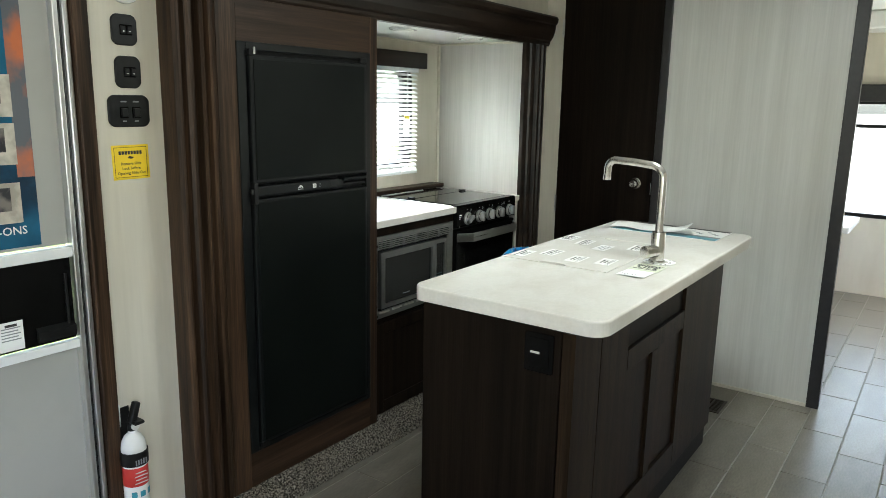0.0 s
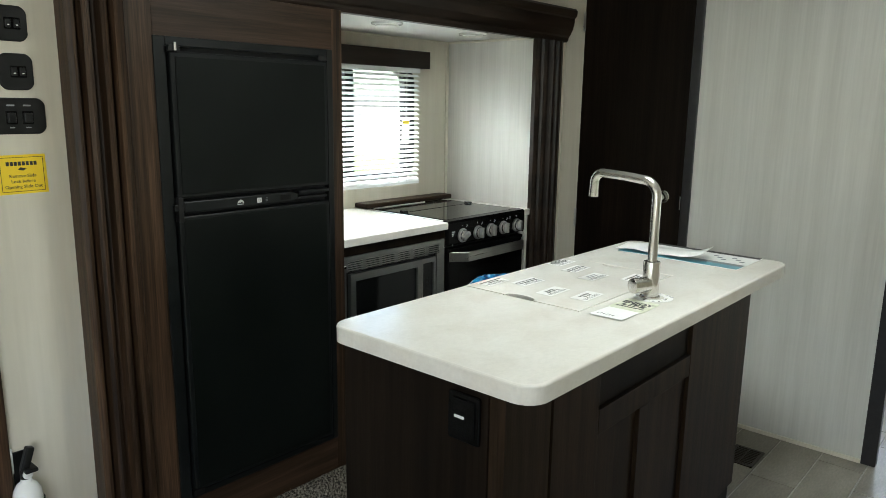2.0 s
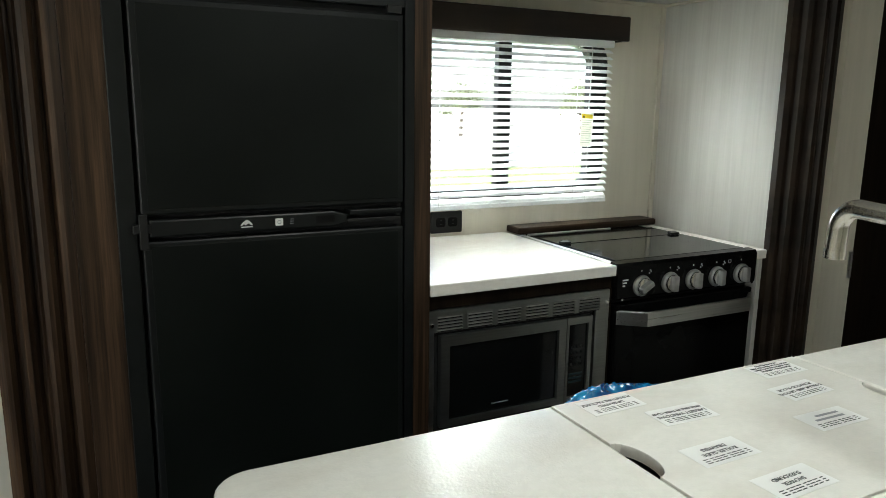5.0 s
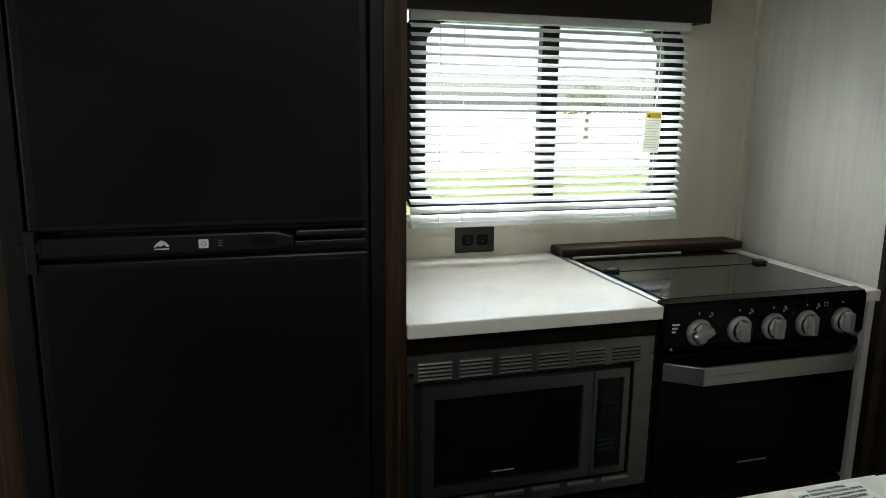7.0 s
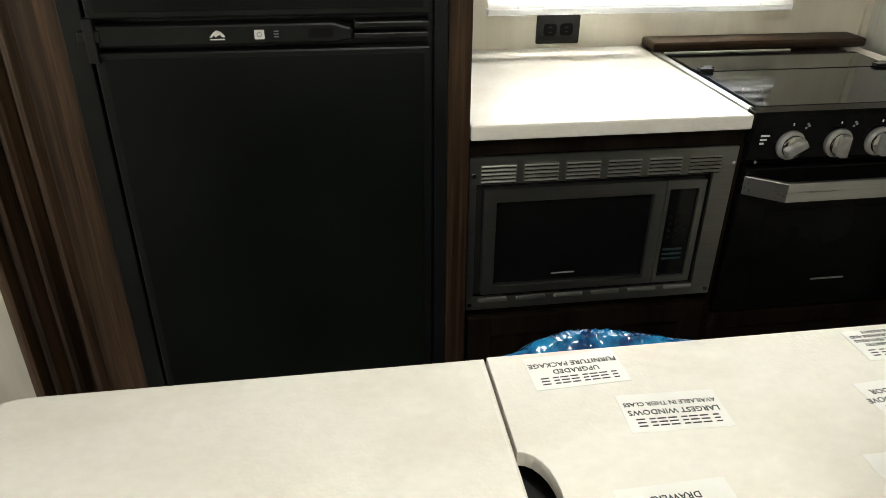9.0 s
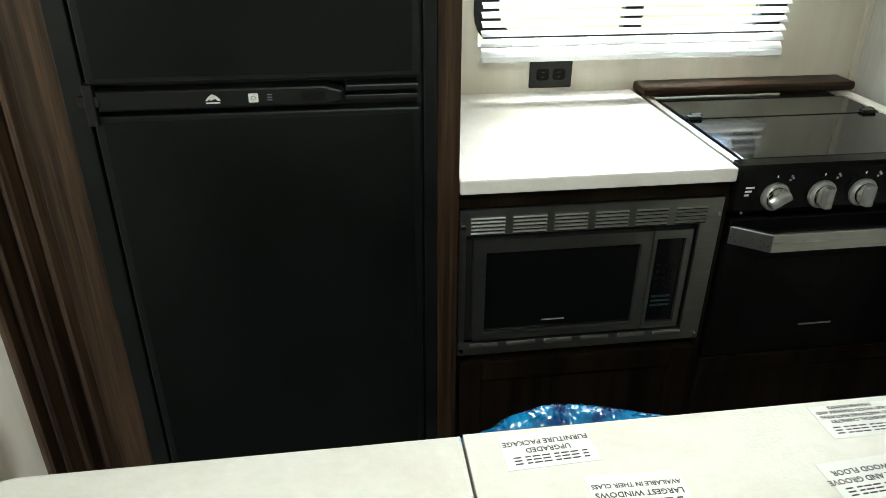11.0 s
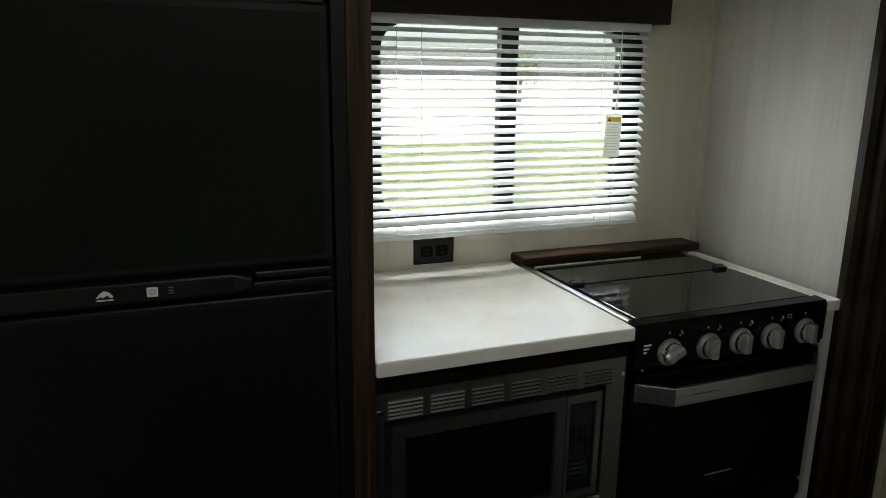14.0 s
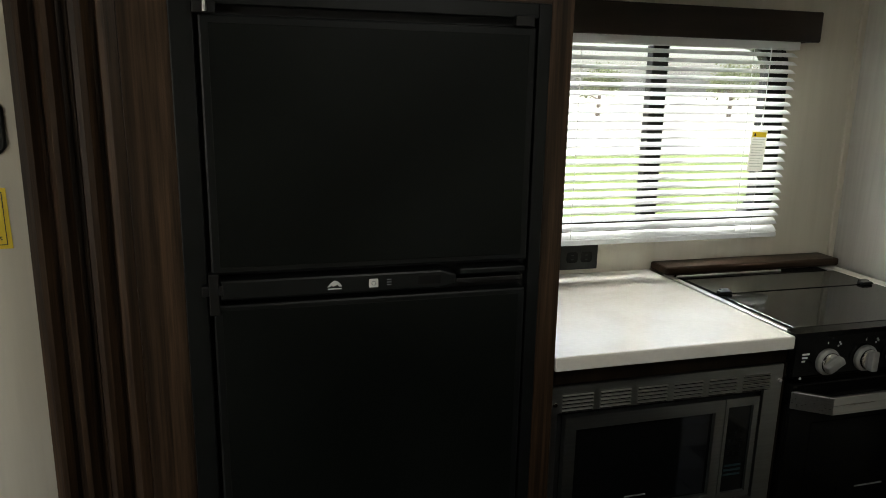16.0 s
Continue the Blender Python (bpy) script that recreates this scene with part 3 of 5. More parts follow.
# built-in microwave
mw = thing("microwave", (-1.82, 2.325, 0.522), "built-in stainless microwave with a black glass door, closed", "microwave")
mx = -1.788
trimb = ring([(-0.2735, -0.1725), (0.2735, -0.1725), (0.2735, 0.1725), (-0.2735, 0.1725)], [(-0.2590, -0.1430), (0.2290, -0.1430), (0.2290, 0.1165), (-0.2590, 0.1165)], 0.008, facing(mx, 2.3295, 0.6955))
put("trim_frame", trimb, M["steel_dark"], mw)
put("cavity", box(mx - 0.02, mx - 0.006, 2.071, 2.558, 0.5535, 0.811), M["dark_gap"], mw)
door = ring([(-0.1865, -0.1195), (0.1865, -0.1195), (0.1865, 0.1195), (-0.1865, 0.1195)], [(-0.1615, -0.1030), (0.1640, -0.1030), (0.1640, 0.0915), (-0.1615, 0.0915)], 0.016, facing(mx - 0.001, 2.2725, 0.6835))
mw_door = put("door_frame", door, M["steel_dark"], mw)
put("door_glass", box(mx - 0.001, mx + 0.006, 2.1115, 2.4360, 0.5810, 0.7745), M["glass_black"], mw_door)
put("control_frame", ring([(-0.0415, -0.1195), (0.0415, -0.1195), (0.0415, 0.1195), (-0.0415, 0.1195)], [(-0.0340, -0.1050), (0.0285, -0.1050), (0.0285, 0.1000), (-0.0340, 0.1000)], 0.016, facing(mx - 0.001, 2.5030, 0.6835)), M["steel_dark"], mw)
mw_panel = put("control_panel", box(mx - 0.001, mx + 0.009, 2.4695, 2.5310, 0.5790, 0.7830), M["glass_black"], mw)
for i in range(3):
    put("button_row", box(mx + 0.0091, mx + 0.0096, 2.477, 2.520, 0.617 + 0.011 * i, 0.622 + 0.011 * i), M["legend"], mw_panel, "faint blue-green button legend")
for i in range(4):
    for j in range(3):
        put("button_mark", box(mx + 0.0091, mx + 0.0095, 2.480 + 0.015 * j, 2.486 + 0.015 * j, 0.667 + 0.016 * i, 0.6738 + 0.016 * i), M["fridge_frame"], mw_panel)
put("maker_bar", box(mx + 0.0061, mx + 0.0066, 2.237, 2.288, 0.599, 0.6025), M["grey_ink"], mw_door, "faint grey maker's mark")
LIP = [(0.0000, 0.0), (0.0000, 0.0036), (0.0008, 0.0040), (0.0018, 0.0020), (0.0022, 0.0)]
for i in range(6):
    y0 = 2.077 + 0.0846 * i
    vent = put("vent_backing", box(mx + 0.0081, mx + 0.0086, y0, y0 + 0.072, 0.8135, 0.8535), M["steel_dark"], mw)
    for j in range(5):
        z0 = 0.8165 + 0.0080 * j
        put("vent_slot", box(mx + 0.0087, mx + 0.0090, y0 + 0.003, y0 + 0.069, z0 - 0.0036, z0 - 0.0001), M["dark_gap"], vent)
        put("louvre", extrude_profile(LIP, 0.068, Matrix(((0, 0, 1, mx + 0.0087), (0, 1, 0, y0 + 0.002), (1, 0, 0, z0), (0, 0, 0, 1)))), M["steel"], vent)
for i in range(6):
    y0 = 2.081 + 0.0828 * i
    put("lower_slot", slab(outline(0.064, 0.010, 0.004, 4), 0.005, 0.0035, facing(mx + 0.008, y0 + 0.032, 0.5465)), M["steel"], mw)
for y, z in ((2.064, 0.832), (2.596, 0.832), (2.064, 0.537), (2.592, 0.537)):
    put("screw", cyl(0.005, 0.004, (mx + 0.010, y, z), "x", seg=12, bevel=0.001), M["chrome"], mw)

# the range
stove = thing("range_cooker", (-2.0, 2.86, 0.056), "black gas range with glass lid and five silver knobs", "cooker")
Y0, Y1 = 2.616, 3.150
SX = -1.780
put("body", box(BACK_X + 0.05, SX - 0.02, Y0, Y1, 0.10, 0.895), M["black"], stove)
put("control_panel", extrude_profile([(0.0, -0.02), (0.0, 0.008), (0.006, 0.014), (0.093, 0.014), (0.102, 0.008), (0.104, -0.02)], Y1 - Y0, Matrix(((0, 0, 1, SX), (0, 1, 0, Y0), (1, 0, 0, 0.836), (0, 0, 0, 1)))), M["gloss_black"], stove)
put("cooktop", box(-2.285, SX - 0.021, Y0 + 0.008, Y1 - 0.006, 0.9100, 0.9300, 0.002), M["gloss_black"], stove)
for y in (Y0 + 0.001, Y1 - 0.017):
    put("side_trim", box(-2.285, SX - 0.02, y, y + 0.016, 0.9250, 0.9375, 0.002), M["steel"], stove, "bright metal side strip")
put("lid_front", box(-2.062, SX - 0.024, Y0 + 0.022, Y1 - 0.016, 0.9325, 0.9400, 0.002), M["glass_black"], stove, "dark tinted glass lid panel")
put("lid_back", box(-2.210, -2.068, Y0 + 0.022, Y1 - 0.016, 0.9325, 0.9400, 0.002), M["glass_black"], stove, "dark tinted glass lid panel")
put("lid_rail", box(-2.262, -2.218, Y0 + 0.022, Y1 - 0.030, 0.9325, 0.9390, 0.002), M["gloss_black"], stove)
put("lid_hinge_rod", cyl(0.004, 0.34, (-2.235, 2.80, 0.941), "y"), M["steel"], stove)
for y in (Y0 + 0.045, Y1 - 0.045):
    put("lid_hinge", box(-2.076, -2.056, y - 0.022, y + 0.012, 0.9402, 0.9480, 0.002), M["black"], stove)
    put("lid_hinge", box(-2.092, -2.077, y - 0.004, y + 0.022, 0.9402, 0.9470, 0.002), M["black"], stove)
for i, y in enumerate((2.699, 2.802, 2.892, 2.983, 3.084)):
    k = put("knob", cyl(0.030, 0.010, (SX + 0.0192, y, 0.872), "x", seg=32, bevel=0.003), M["knob"], stove, "silver-grey control knob", smooth=True)
    put("knob_collar", cyl(0.0235, 0.014, (SX + 0.0272, y, 0.872), "x", seg=32, bevel=0.003), M["chrome"], k, smooth=True)
    tilt = -60 if i == 0 else 0
    grip = box(-0.009, 0.009, -0.0085, 0.0085, -0.0225, 0.0225, 0.003)
    bmesh.ops.rotate(grip, verts=grip.verts, matrix=Matrix.Rotation(radians(tilt), 3, "X"))
    bmesh.ops.translate(grip, verts=grip.verts, vec=(SX + 0.0385, y, 0.872))
    put("knob_grip", grip, M["knob"], k)
    put("knob_mark", box(SX + 0.0143, SX + 0.0148, y - 0.001, y + 0.001, 0.911, 0.916), M["white_ink"], k)
    if i < 4:
        for dy, dz in ((0.028, 0.905), (0.034, 0.909), (0.031, 0.913)):
            put("burner_mark", slab(outline(0.005, 0.005, 0.0022, 3), 0.0005, 0, facing(SX + 0.0143, y + dy, dz)), M["grey_ink"], stove)
put("oven_mark", ring(outline(0.012, 0.010, 0.001, 1), outline(0.009, 0.007, 0.001, 1), 0.0005, facing(SX + 0.0143, 3.036, 0.912)), M["grey_ink"], stove)
for i in range(3):
    put("brand_bar", box(SX + 0.0143, SX + 0.0149, 2.634, 2.653 - 0.005 * (2 - i), 0.874 + 0.008 * i, 0.878 + 0.008 * i), M["white_ink"], stove, "three short white bars")
oven_door = put("oven_door", box(SX - 0.019, SX + 0.012, Y0 + 0.004, Y1 - 0.004, 0.478, 0.822, 0.004), M["gloss_black"], stove)
put("oven_window", box(SX + 0.0121, SX + 0.0135, Y0 + 0.070, Y1 - 0.070, 0.520, 0.725, 0.0005), M["gloss_black"], oven_door)
put("oven_badge", box(SX + 0.0136, SX + 0.0141, 2.835, 2.915, 0.546, 0.550), M["knob"], oven_door)
b = bmesh.new()
pts = [(SX + 0.013, Y0 + 0.004), (SX + 0.065, Y0 + 0.070), (SX + 0.065, Y1 - 0.070), (SX + 0.013, Y1 - 0.004), (SX + 0.013, Y1 - 0.020), (SX + 0.054, Y1 - 0.077), (SX + 0.054, Y0 + 0.077), (SX + 0.013, Y0 + 0.020)]
add(b, slab(pts, 0.040, 0.002, Matrix.Translation((0, 0, 0.768))))
put("oven_handle", b, M["steel"], oven_door, "brushed steel bar handle with angled ends")
put("drawer", box(SX - 0.019, SX + 0.006, Y0 + 0.004, Y1 - 0.004, 0.105, 0.470, 0.004), M["espresso"], stove)
put("drawer_rail", box(SX + 0.0061, SX + 0.012, Y0 + 0.004, Y1 - 0.004, 0.430, 0.468, 0.002), M["espresso"], stove)
for y in (Y0 + 0.018, Y1 - 0.012):
    put("screw", cyl(0.0035, 0.003, (SX + 0.015, y, 0.838), "x", seg=10), M["chrome"], stove)
tagged(put("panel_edge", box(-1.83, CX - 0.004, 3.164, 3.182, 0.056, 0.9075, 0.001), M["vinyl_cool"], thing("filler_panel", (-1.81, 3.14, 0.056), "narrow pale filler panel beside the range", "panel")), "")
ledge = thing("backsplash_ledge", (-2.3, 2.88, 0.94), "dark wooden ledge behind the range lid", "ledge")
put("board", box(BACK_X + 0.001, -2.262, 2.614, 3.205, 0.937, 0.960, 0.007, 3), M["wood_h"], ledge)

# socket above the worktop
def socket(y0, y1, z0, z1, x):
    s = thing("wall_socket", (x, (y0 + y1) / 2, (z0 + z1) / 2), "black double wall socket above the worktop", "socket")
    w, h = y1 - y0, z1 - z0
    put("plate", slab(outline(w, h, 0.004, 3), 0.005, 0.0015, facing(x + 0.0005, (y0 + y1) / 2, (z0 + z1) / 2)), M["black"], s)
    for dy in (-w * 0.19, w * 0.19):
        put("outlet", slab(outline(0.034, 0.030, 0.008, 4), 0.002, 0.0006, facing(x + 0.0056, (y0 + y1) / 2 + dy, (z0 + z1) / 2)), M["gloss_black"], s)
        for dz in (-0.006, 0.006):
            put("slot", box(x + 0.0077, x + 0.0081, (y0 + y1) / 2 + dy - 0.004, (y0 + y1) / 2 + dy + 0.004, (z0 + z1) / 2 + dz - 0.001, (z0 + z1) / 2 + dz + 0.001), M["dark_gap"], s)
    return s


socket(2.328, 2.442, 0.947, 1.018, BACK_X)

# kitchen window
win = thing("window_1", (BACK_X - 0.02, 2.575, 1.05), "black-framed sliding kitchen window with rounded corners", "window", kind="structure")
fm = facing(BACK_X - 0.036, 2.593, 1.322)
put("window_frame", ring(outline(0.832, 0.545, 0.090), outline(0.704, 0.477, 0.064), 0.040, fm), M["black"], win)
put("window_mullion", box(BACK_X - 0.030, BACK_X + 0.002, 2.569, 2.618, 1.084, 1.560, 0.002), M["black"], win)
for y0, y1 in ((2.241, 2.569), (2.618, 2.945)):
    g = put("pane", box(BACK_X - 0.022, BACK_X - 0.018, y0, y1, 1.084, 1.560), M["glass"], win)
    g.visible_shadow = False

# venetian blind
blind = thing("window_blind", (-2.300, 2.586, 1.030), "white venetian blind with its slats half open", "blind")
BX = -2.298
SLAT = []
for i in range(5):
    a = -1 + 0.5 * i
    SLAT.append((a * 0.0125, 0.0016 * (1 - a * a)))
sl = bmesh.new()
ya, yb = -0.398, 0.398
lo = [[sl.verts.new((u, y, w)) for u, w in SLAT] for y in (ya, yb)]
hi = [[sl.verts.new((u, y, w + 0.0007)) for u, w in SLAT] for y in (ya, yb)]
for rows_ in (lo, hi):
    for i in range(4):
        sl.faces.new((rows_[0][i], rows_[0][i + 1], rows_[1][i + 1], rows_[1][i]))
for e in (0, 4):
    sl.faces.new((lo[0][e], hi[0][e], hi[1][e], lo[1][e]))
for r_ in (0, 1):
    for i in range(4):
        sl.faces.new((lo[r_][i], lo[r_][i + 1], hi[r_][i + 1], hi[r_][i]))
slat_me = finish(sl, "slat", True)
slat_me.materials.append(M["slat"])
for i in range(23):
    o = new("slat", slat_me)
    o.parent = blind
    tilt = 27 if i > 1 else 40
    o.matrix_local = Matrix.Translation((BX + 2.300, random.uniform(-0.0015, 0.0015), 0.024 + 0.0222 * i)) @ Matrix.Rotation(radians(tilt + random.uniform(-1.5, 1.5)), 4, "Y")
put("bottom_rail", box(BX - 0.013, BX + 0.013, 2.188, 2.984, 1.030, 1.045, 0.003), M["slat"], blind)
put("head_rail", box(BX - 0.015, BX + 0.014, 2.186, 2.986, 1.556, 1.580, 0.002), M["slat"], blind)
for y in (2.262, 2.325, 2.838, 2.892):
    put("ladder_cord", tube([(BX + 0.0135, y, 1.040), (BX + 0.0140, y + 0.0008, 1.30), (BX + 0.0135, y, 1.560)], 0.0007, 6), M["slat"], blind)
put("lift_cord", tube([(BX + 0.018, 2.890, 1.560), (BX + 0.019, 2.888, 1.42), (BX + 0.019, 2.882, 1.33)], 0.0012, 6), M["slat"], blind)
valance = thing("window_valance", (-2.31, 2.54, 1.556), "dark brown fabric-wrapped valance board above the blind", "valance")
put("front_board", box(-2.272, -2.258, 2.068, 3.028, 1.576, 1.656, 0.004), M["moulding"], valance)
put("return_board", box(BACK_X + 0.001, -2.2725, 3.014, 3.0275, 1.577, 1.655, 0.002), M["moulding"], valance)
put("top_board", box(BACK_X + 0.001, -2.2725, 2.07, 3.0135, 1.644, 1.655, 0.002), M["moulding"], valance)
tag = thing("warning_tag", (BX + 0.022, 2.833, 1.33), "white paper safety tag with a yellow heading on the blind", "tag")
tagm = facing(BX + 0.0205, 2.878, 1.281) @ Matrix.Rotation(radians(-2), 4, "Z") @ Matrix.Rotation(radians(4), 4, "Y")
put("card", slab(outline(0.054, 0.114, 0.002, 2), 0.0008, 0, tagm), M["tag_paper"], tag)
put("heading", slab([(-0.024, 0.038), (0.024, 0.038), (0.024, 0.052), (-0.024, 0.052)], 0.0011, 0, tagm), M["tag_yellow"], tag, "yellow heading strip")
put("warning_triangle", slab([(-0.021, 0.040), (-0.011, 0.040), (-0.016, 0.050)], 0.0014, 0, tagm), M["ink"], tag)
for i in range(11):
    put("text_line", slab([(-0.022, 0.031 - 0.0075 * i), (0.022 - 0.005 * (i % 3), 0.031 - 0.0075 * i), (0.022 - 0.005 * (i % 3), 0.0332 - 0.0075 * i), (-0.022, 0.0332 - 0.0075 * i)], 0.0010, 0, tagm), M["pale_ink"], tag)

# ceiling lights of the slide-out
def puck(x, y, z):
    p = thing("ceiling_light", (x, y, z), "round white flush ceiling light, switched off", "ceiling light", "slide-out lights")
    part("rim", cyl(0.062, 0.010, (0, 0, -0.005), bevel=0.003, seg=36), M["white_gloss"], p, smooth=True)
    part("lens", cyl(0.047, 0.006, (0, 0, -0.013), bevel=0.002, seg=36), M["paper"], p, smooth=True)
    return p


puck(-1.960, 2.450, SLIDE_CEIL)
puck(-1.960, 2.980, SLIDE_CEIL)

# ---------------------------------------------------------------- island
IX0, IX1, IY0, IY1, IZ = -1.128, -0.546, 1.450, 2.962, 0.905
island = thing("kitchen_island", (-0.87, 2.18, 0), "dark wood kitchen island with panelled side", "island")
bx0, bx1, by0, by1 = -1.086, -0.650, 1.478, 2.875
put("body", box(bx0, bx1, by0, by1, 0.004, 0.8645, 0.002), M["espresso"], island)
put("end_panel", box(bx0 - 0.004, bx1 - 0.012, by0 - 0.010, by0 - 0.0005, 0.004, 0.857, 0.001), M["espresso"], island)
post = slab([(-0.655, by0 - 0.014), (-0.635, by0 - 0.014), (-0.625, by0 - 0.004), (-0.625, by0 + 0.160), (-0.6495, by0 + 0.160), (-0.6495, by0 - 0.0005), (-0.655, by0 - 0.0005)], 0.853, 0.0, Matrix.Translation((0, 0, 0.004)))
put("corner_post", post, M["island_wood"], island, "lighter walnut corner post")
fxx = bx1 + 0.0005
for y0, y1, z0, z1 in ((1.6578, 1.8605, 0.10, 0.857), (2.3928, 2.8730, 0.10, 0.857), (1.8611, 2.3922, 0.795, 0.857), (1.8611, 2.3922, 0.640, 0.705),
                       (2.0788, 2.1360, 0.20, 0.6395), (1.8611, 2.3922, 0.10, 0.1995)):
    put("face_rail", box(fxx, fxx + 0.018, y0, y1, z0, z1, 0.002), M["island_wood"], island)
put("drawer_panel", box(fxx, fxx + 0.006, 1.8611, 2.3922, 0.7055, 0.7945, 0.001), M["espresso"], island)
for y0, y1 in ((1.8611, 2.0783), (2.1365, 2.3922)):
    put("door_panel", box(fxx, fxx + 0.006, y0, y1, 0.200, 0.6395, 0.001), M["island_wood"], island)
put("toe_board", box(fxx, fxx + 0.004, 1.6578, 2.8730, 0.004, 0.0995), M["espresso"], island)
so = thing("island_socket", (-0.720, by0 - 0.012, 0.791), "black pop-out socket with a white label on the island end", "socket")
put("plate", slab(outline(0.082, 0.104, 0.006, 3), 0.006, 0.002, facing(-0.720, by0 - 0.0105, 0.791, "-y")), M["gloss_black"], so)
put("cover", slab(outline(0.060, 0.082, 0.004, 3), 0.003, 0.001, facing(-0.720, by0 - 0.0170, 0.791, "-y")), M["gloss_black"], so)
put("label", slab(outline(0.026, 0.006, 0.001, 1), 0.0006, 0, facing(-0.728, by0 - 0.0202, 0.793, "-y")), M["white_ink"], so, "small white printed label")

# island worktop with the sink cut-out and its two covers
top = thing("island_worktop", ((IX0 + IX1) / 2, (IY0 + IY1) / 2, 0.86), "white marbled island worktop with rounded corners", "worktop")
SY0, SY1, SX1 = 1.953, 2.492, -0.755
b = bmesh.new()
R = 0.05


def corner(cx, cy, r, a0, n=8):
    return [(cx + r * math.cos(radians(a0 + 90 * i / n)), cy + r * math.sin(radians(a0 + 90 * i / n))) for i in range(n + 1)]


near = [(IX0, SY0 - 0.002)] + corner(IX0 + R, IY0 + R, R, 180) + corner(IX1 - R, IY0 + R, R, 270) + [(IX1, SY0 - 0.002)]
far = [(IX1, SY1 + 0.002)] + corner(IX1 - R, IY1 - R, R, 0) + corner(IX0 + R, IY1 - R, R, 90) + [(IX0, SY1 + 0.002)]
whole = near[1:-1] + far[1:-1]
outline_top = near[1:-1] + far[1:-1] + [(IX0, SY1 + 0.0012), (SX1 + 0.0009, SY1 + 0.0012), (SX1 + 0.0009, SY0 - 0.0012), (IX0, SY0 - 0.0012)]
put("slab", slab(outline_top, 0.040, 0.006, Matrix.Translation((0, 0, IZ - 0.040)), 3), M["counter"], top)
# black sheet stands in for the shade in the hollow under the cover
put("sink_shade_sheet", box(IX0 + 0.004, SX1, SY0 - 0.001, SY1 + 0.001, IZ - 0.0398, IZ - 0.0385), M["dark_gap"], top)
for x0 in (IX0 + 0.004, SX1 - 0.018):
    put("sink_ledge", box(x0, x0 + 0.016, SY0 - 0.0005, SY1 + 0.0005, IZ - 0.0384, IZ - 0.0168), M["dark_gap"], top)


c = thing("sink_cover", (-0.94, (SY0 + SY1) / 2, IZ - 0.0165), "white marbled sink cover board with two finger notches", "sink cover")


def notch(y, s):
    return [(-0.941 + 0.048 * math.cos(radians(a)), y + s * 0.026 * math.sin(radians(a))) for a in range(180, -1, -15)]


edge = [(IX0 + 0.001, SY0 + 0.0008)] + notch(SY0 + 0.0008, 1) + [(SX1, SY0 + 0.0008), (SX1, SY1 - 0.0008)] + notch(SY1 - 0.0008, -1)[::-1] + [(IX0 + 0.001, SY1 - 0.0008)]
put("board", slab(edge, 0.0165, 0.001, Matrix.Translation((0, 0, IZ - 0.0165))), M["counter"], c)

# blue protective film sticking out along the island's far edge
film_ob = thing("plastic_film", (IX0 - 0.02, 2.3, IZ - 0.03), "crumpled blue protective plastic film under the sink covers", "plastic film")
b = bmesh.new()
N, FOLDS = 300, 14
rows_ = []
for j in range(FOLDS + 1):
    row = []
    u = j / FOLDS
    for i in range(N + 1):
        y = 1.925 + 0.68 * i / N
        wide = 0.085 if y < 2.06 else 0.135
        env = 0.16 + 0.72 * math.exp(-((y - 2.06) / wide) ** 2) + 0.24 * math.exp(-((y - 2.47) / 0.09) ** 2)
        n1 = noise.noise((y * 40, u * 4, 0.3)) * 0.013
        n2 = abs(noise.noise((y * 150 + u * 12, u * 15, 4.0))) * 0.011
        row.append(b.verts.new((IX0 + 0.004 - 0.055 * u * env + (n1 + n2) * u, y + n1 * u, IZ - 0.016 + env * 0.031 * math.sin(u * 2.2) + (0.6 * n1 + n2) * u * (0.3 + env) - 0.018 * u * u)))
    rows_.append(row)
for a, c in zip(rows_, rows_[1:]):
    for i in range(N):
        b.faces.new((a[i], a[i + 1], c[i + 1], c[i]))
film = put("film", b, M["blue_film"], film_ob, smooth=True)
so_ = film.modifiers.new("thickness", "SOLIDIFY")
so_.thickness = 0.0004

# faucet
FX, FY = -0.682, 2.198
fau = thing("kitchen_faucet", (FX, FY, IZ), "tall brushed nickel faucet with a square-bend spout", "faucet")
path = [(0, 0, 0.085), (0, 0, 0.20)]
path += [(-0.045 + 0.045 * math.cos(radians(a)), 0.004 * a / 90, 0.272 + 0.045 * math.sin(radians(a))) for a in range(0, 91, 10)]
path += [(-0.10, 0.010, 0.322), (-0.15, 0.014, 0.324)]
path += [(-0.168 + -0.030 * math.sin(radians(a)), 0.016 + 0.004 * a / 90, 0.295 + 0.030 * math.cos(radians(a))) for a in range(0, 91, 10)]
path += [(-0.200, 0.021, 0.262)]
part("spout", tube(path, 0.0125, 20), M["nickel"], fau, smooth=True)
part("spout_end", cyl(0.0135, 0.012, (-0.200, 0.021, 0.262)), M["nickel"], fau, smooth=True)
part("body", cyl(0.0225, 0.100, (0, 0, 0.052), bevel=0.002, seg=36), M["nickel"], fau, smooth=True)
part("base_ring", cyl(0.027, 0.006, (0, 0, 0.0045), bevel=0.002, seg=36), M["nickel"], fau, smooth=True)
hb = cyl(0.0205, 0.052, (0, 0, 0), "y", bevel=0.002, seg=32)
bmesh.ops.transform(hb, matrix=Matrix.Translation((-0.012, -0.038, 0.040)) @ Matrix.Rotation(radians(-25), 4, "Z"), verts=hb.verts)
part("handle", hb, M["nickel"], fau, smooth=True)

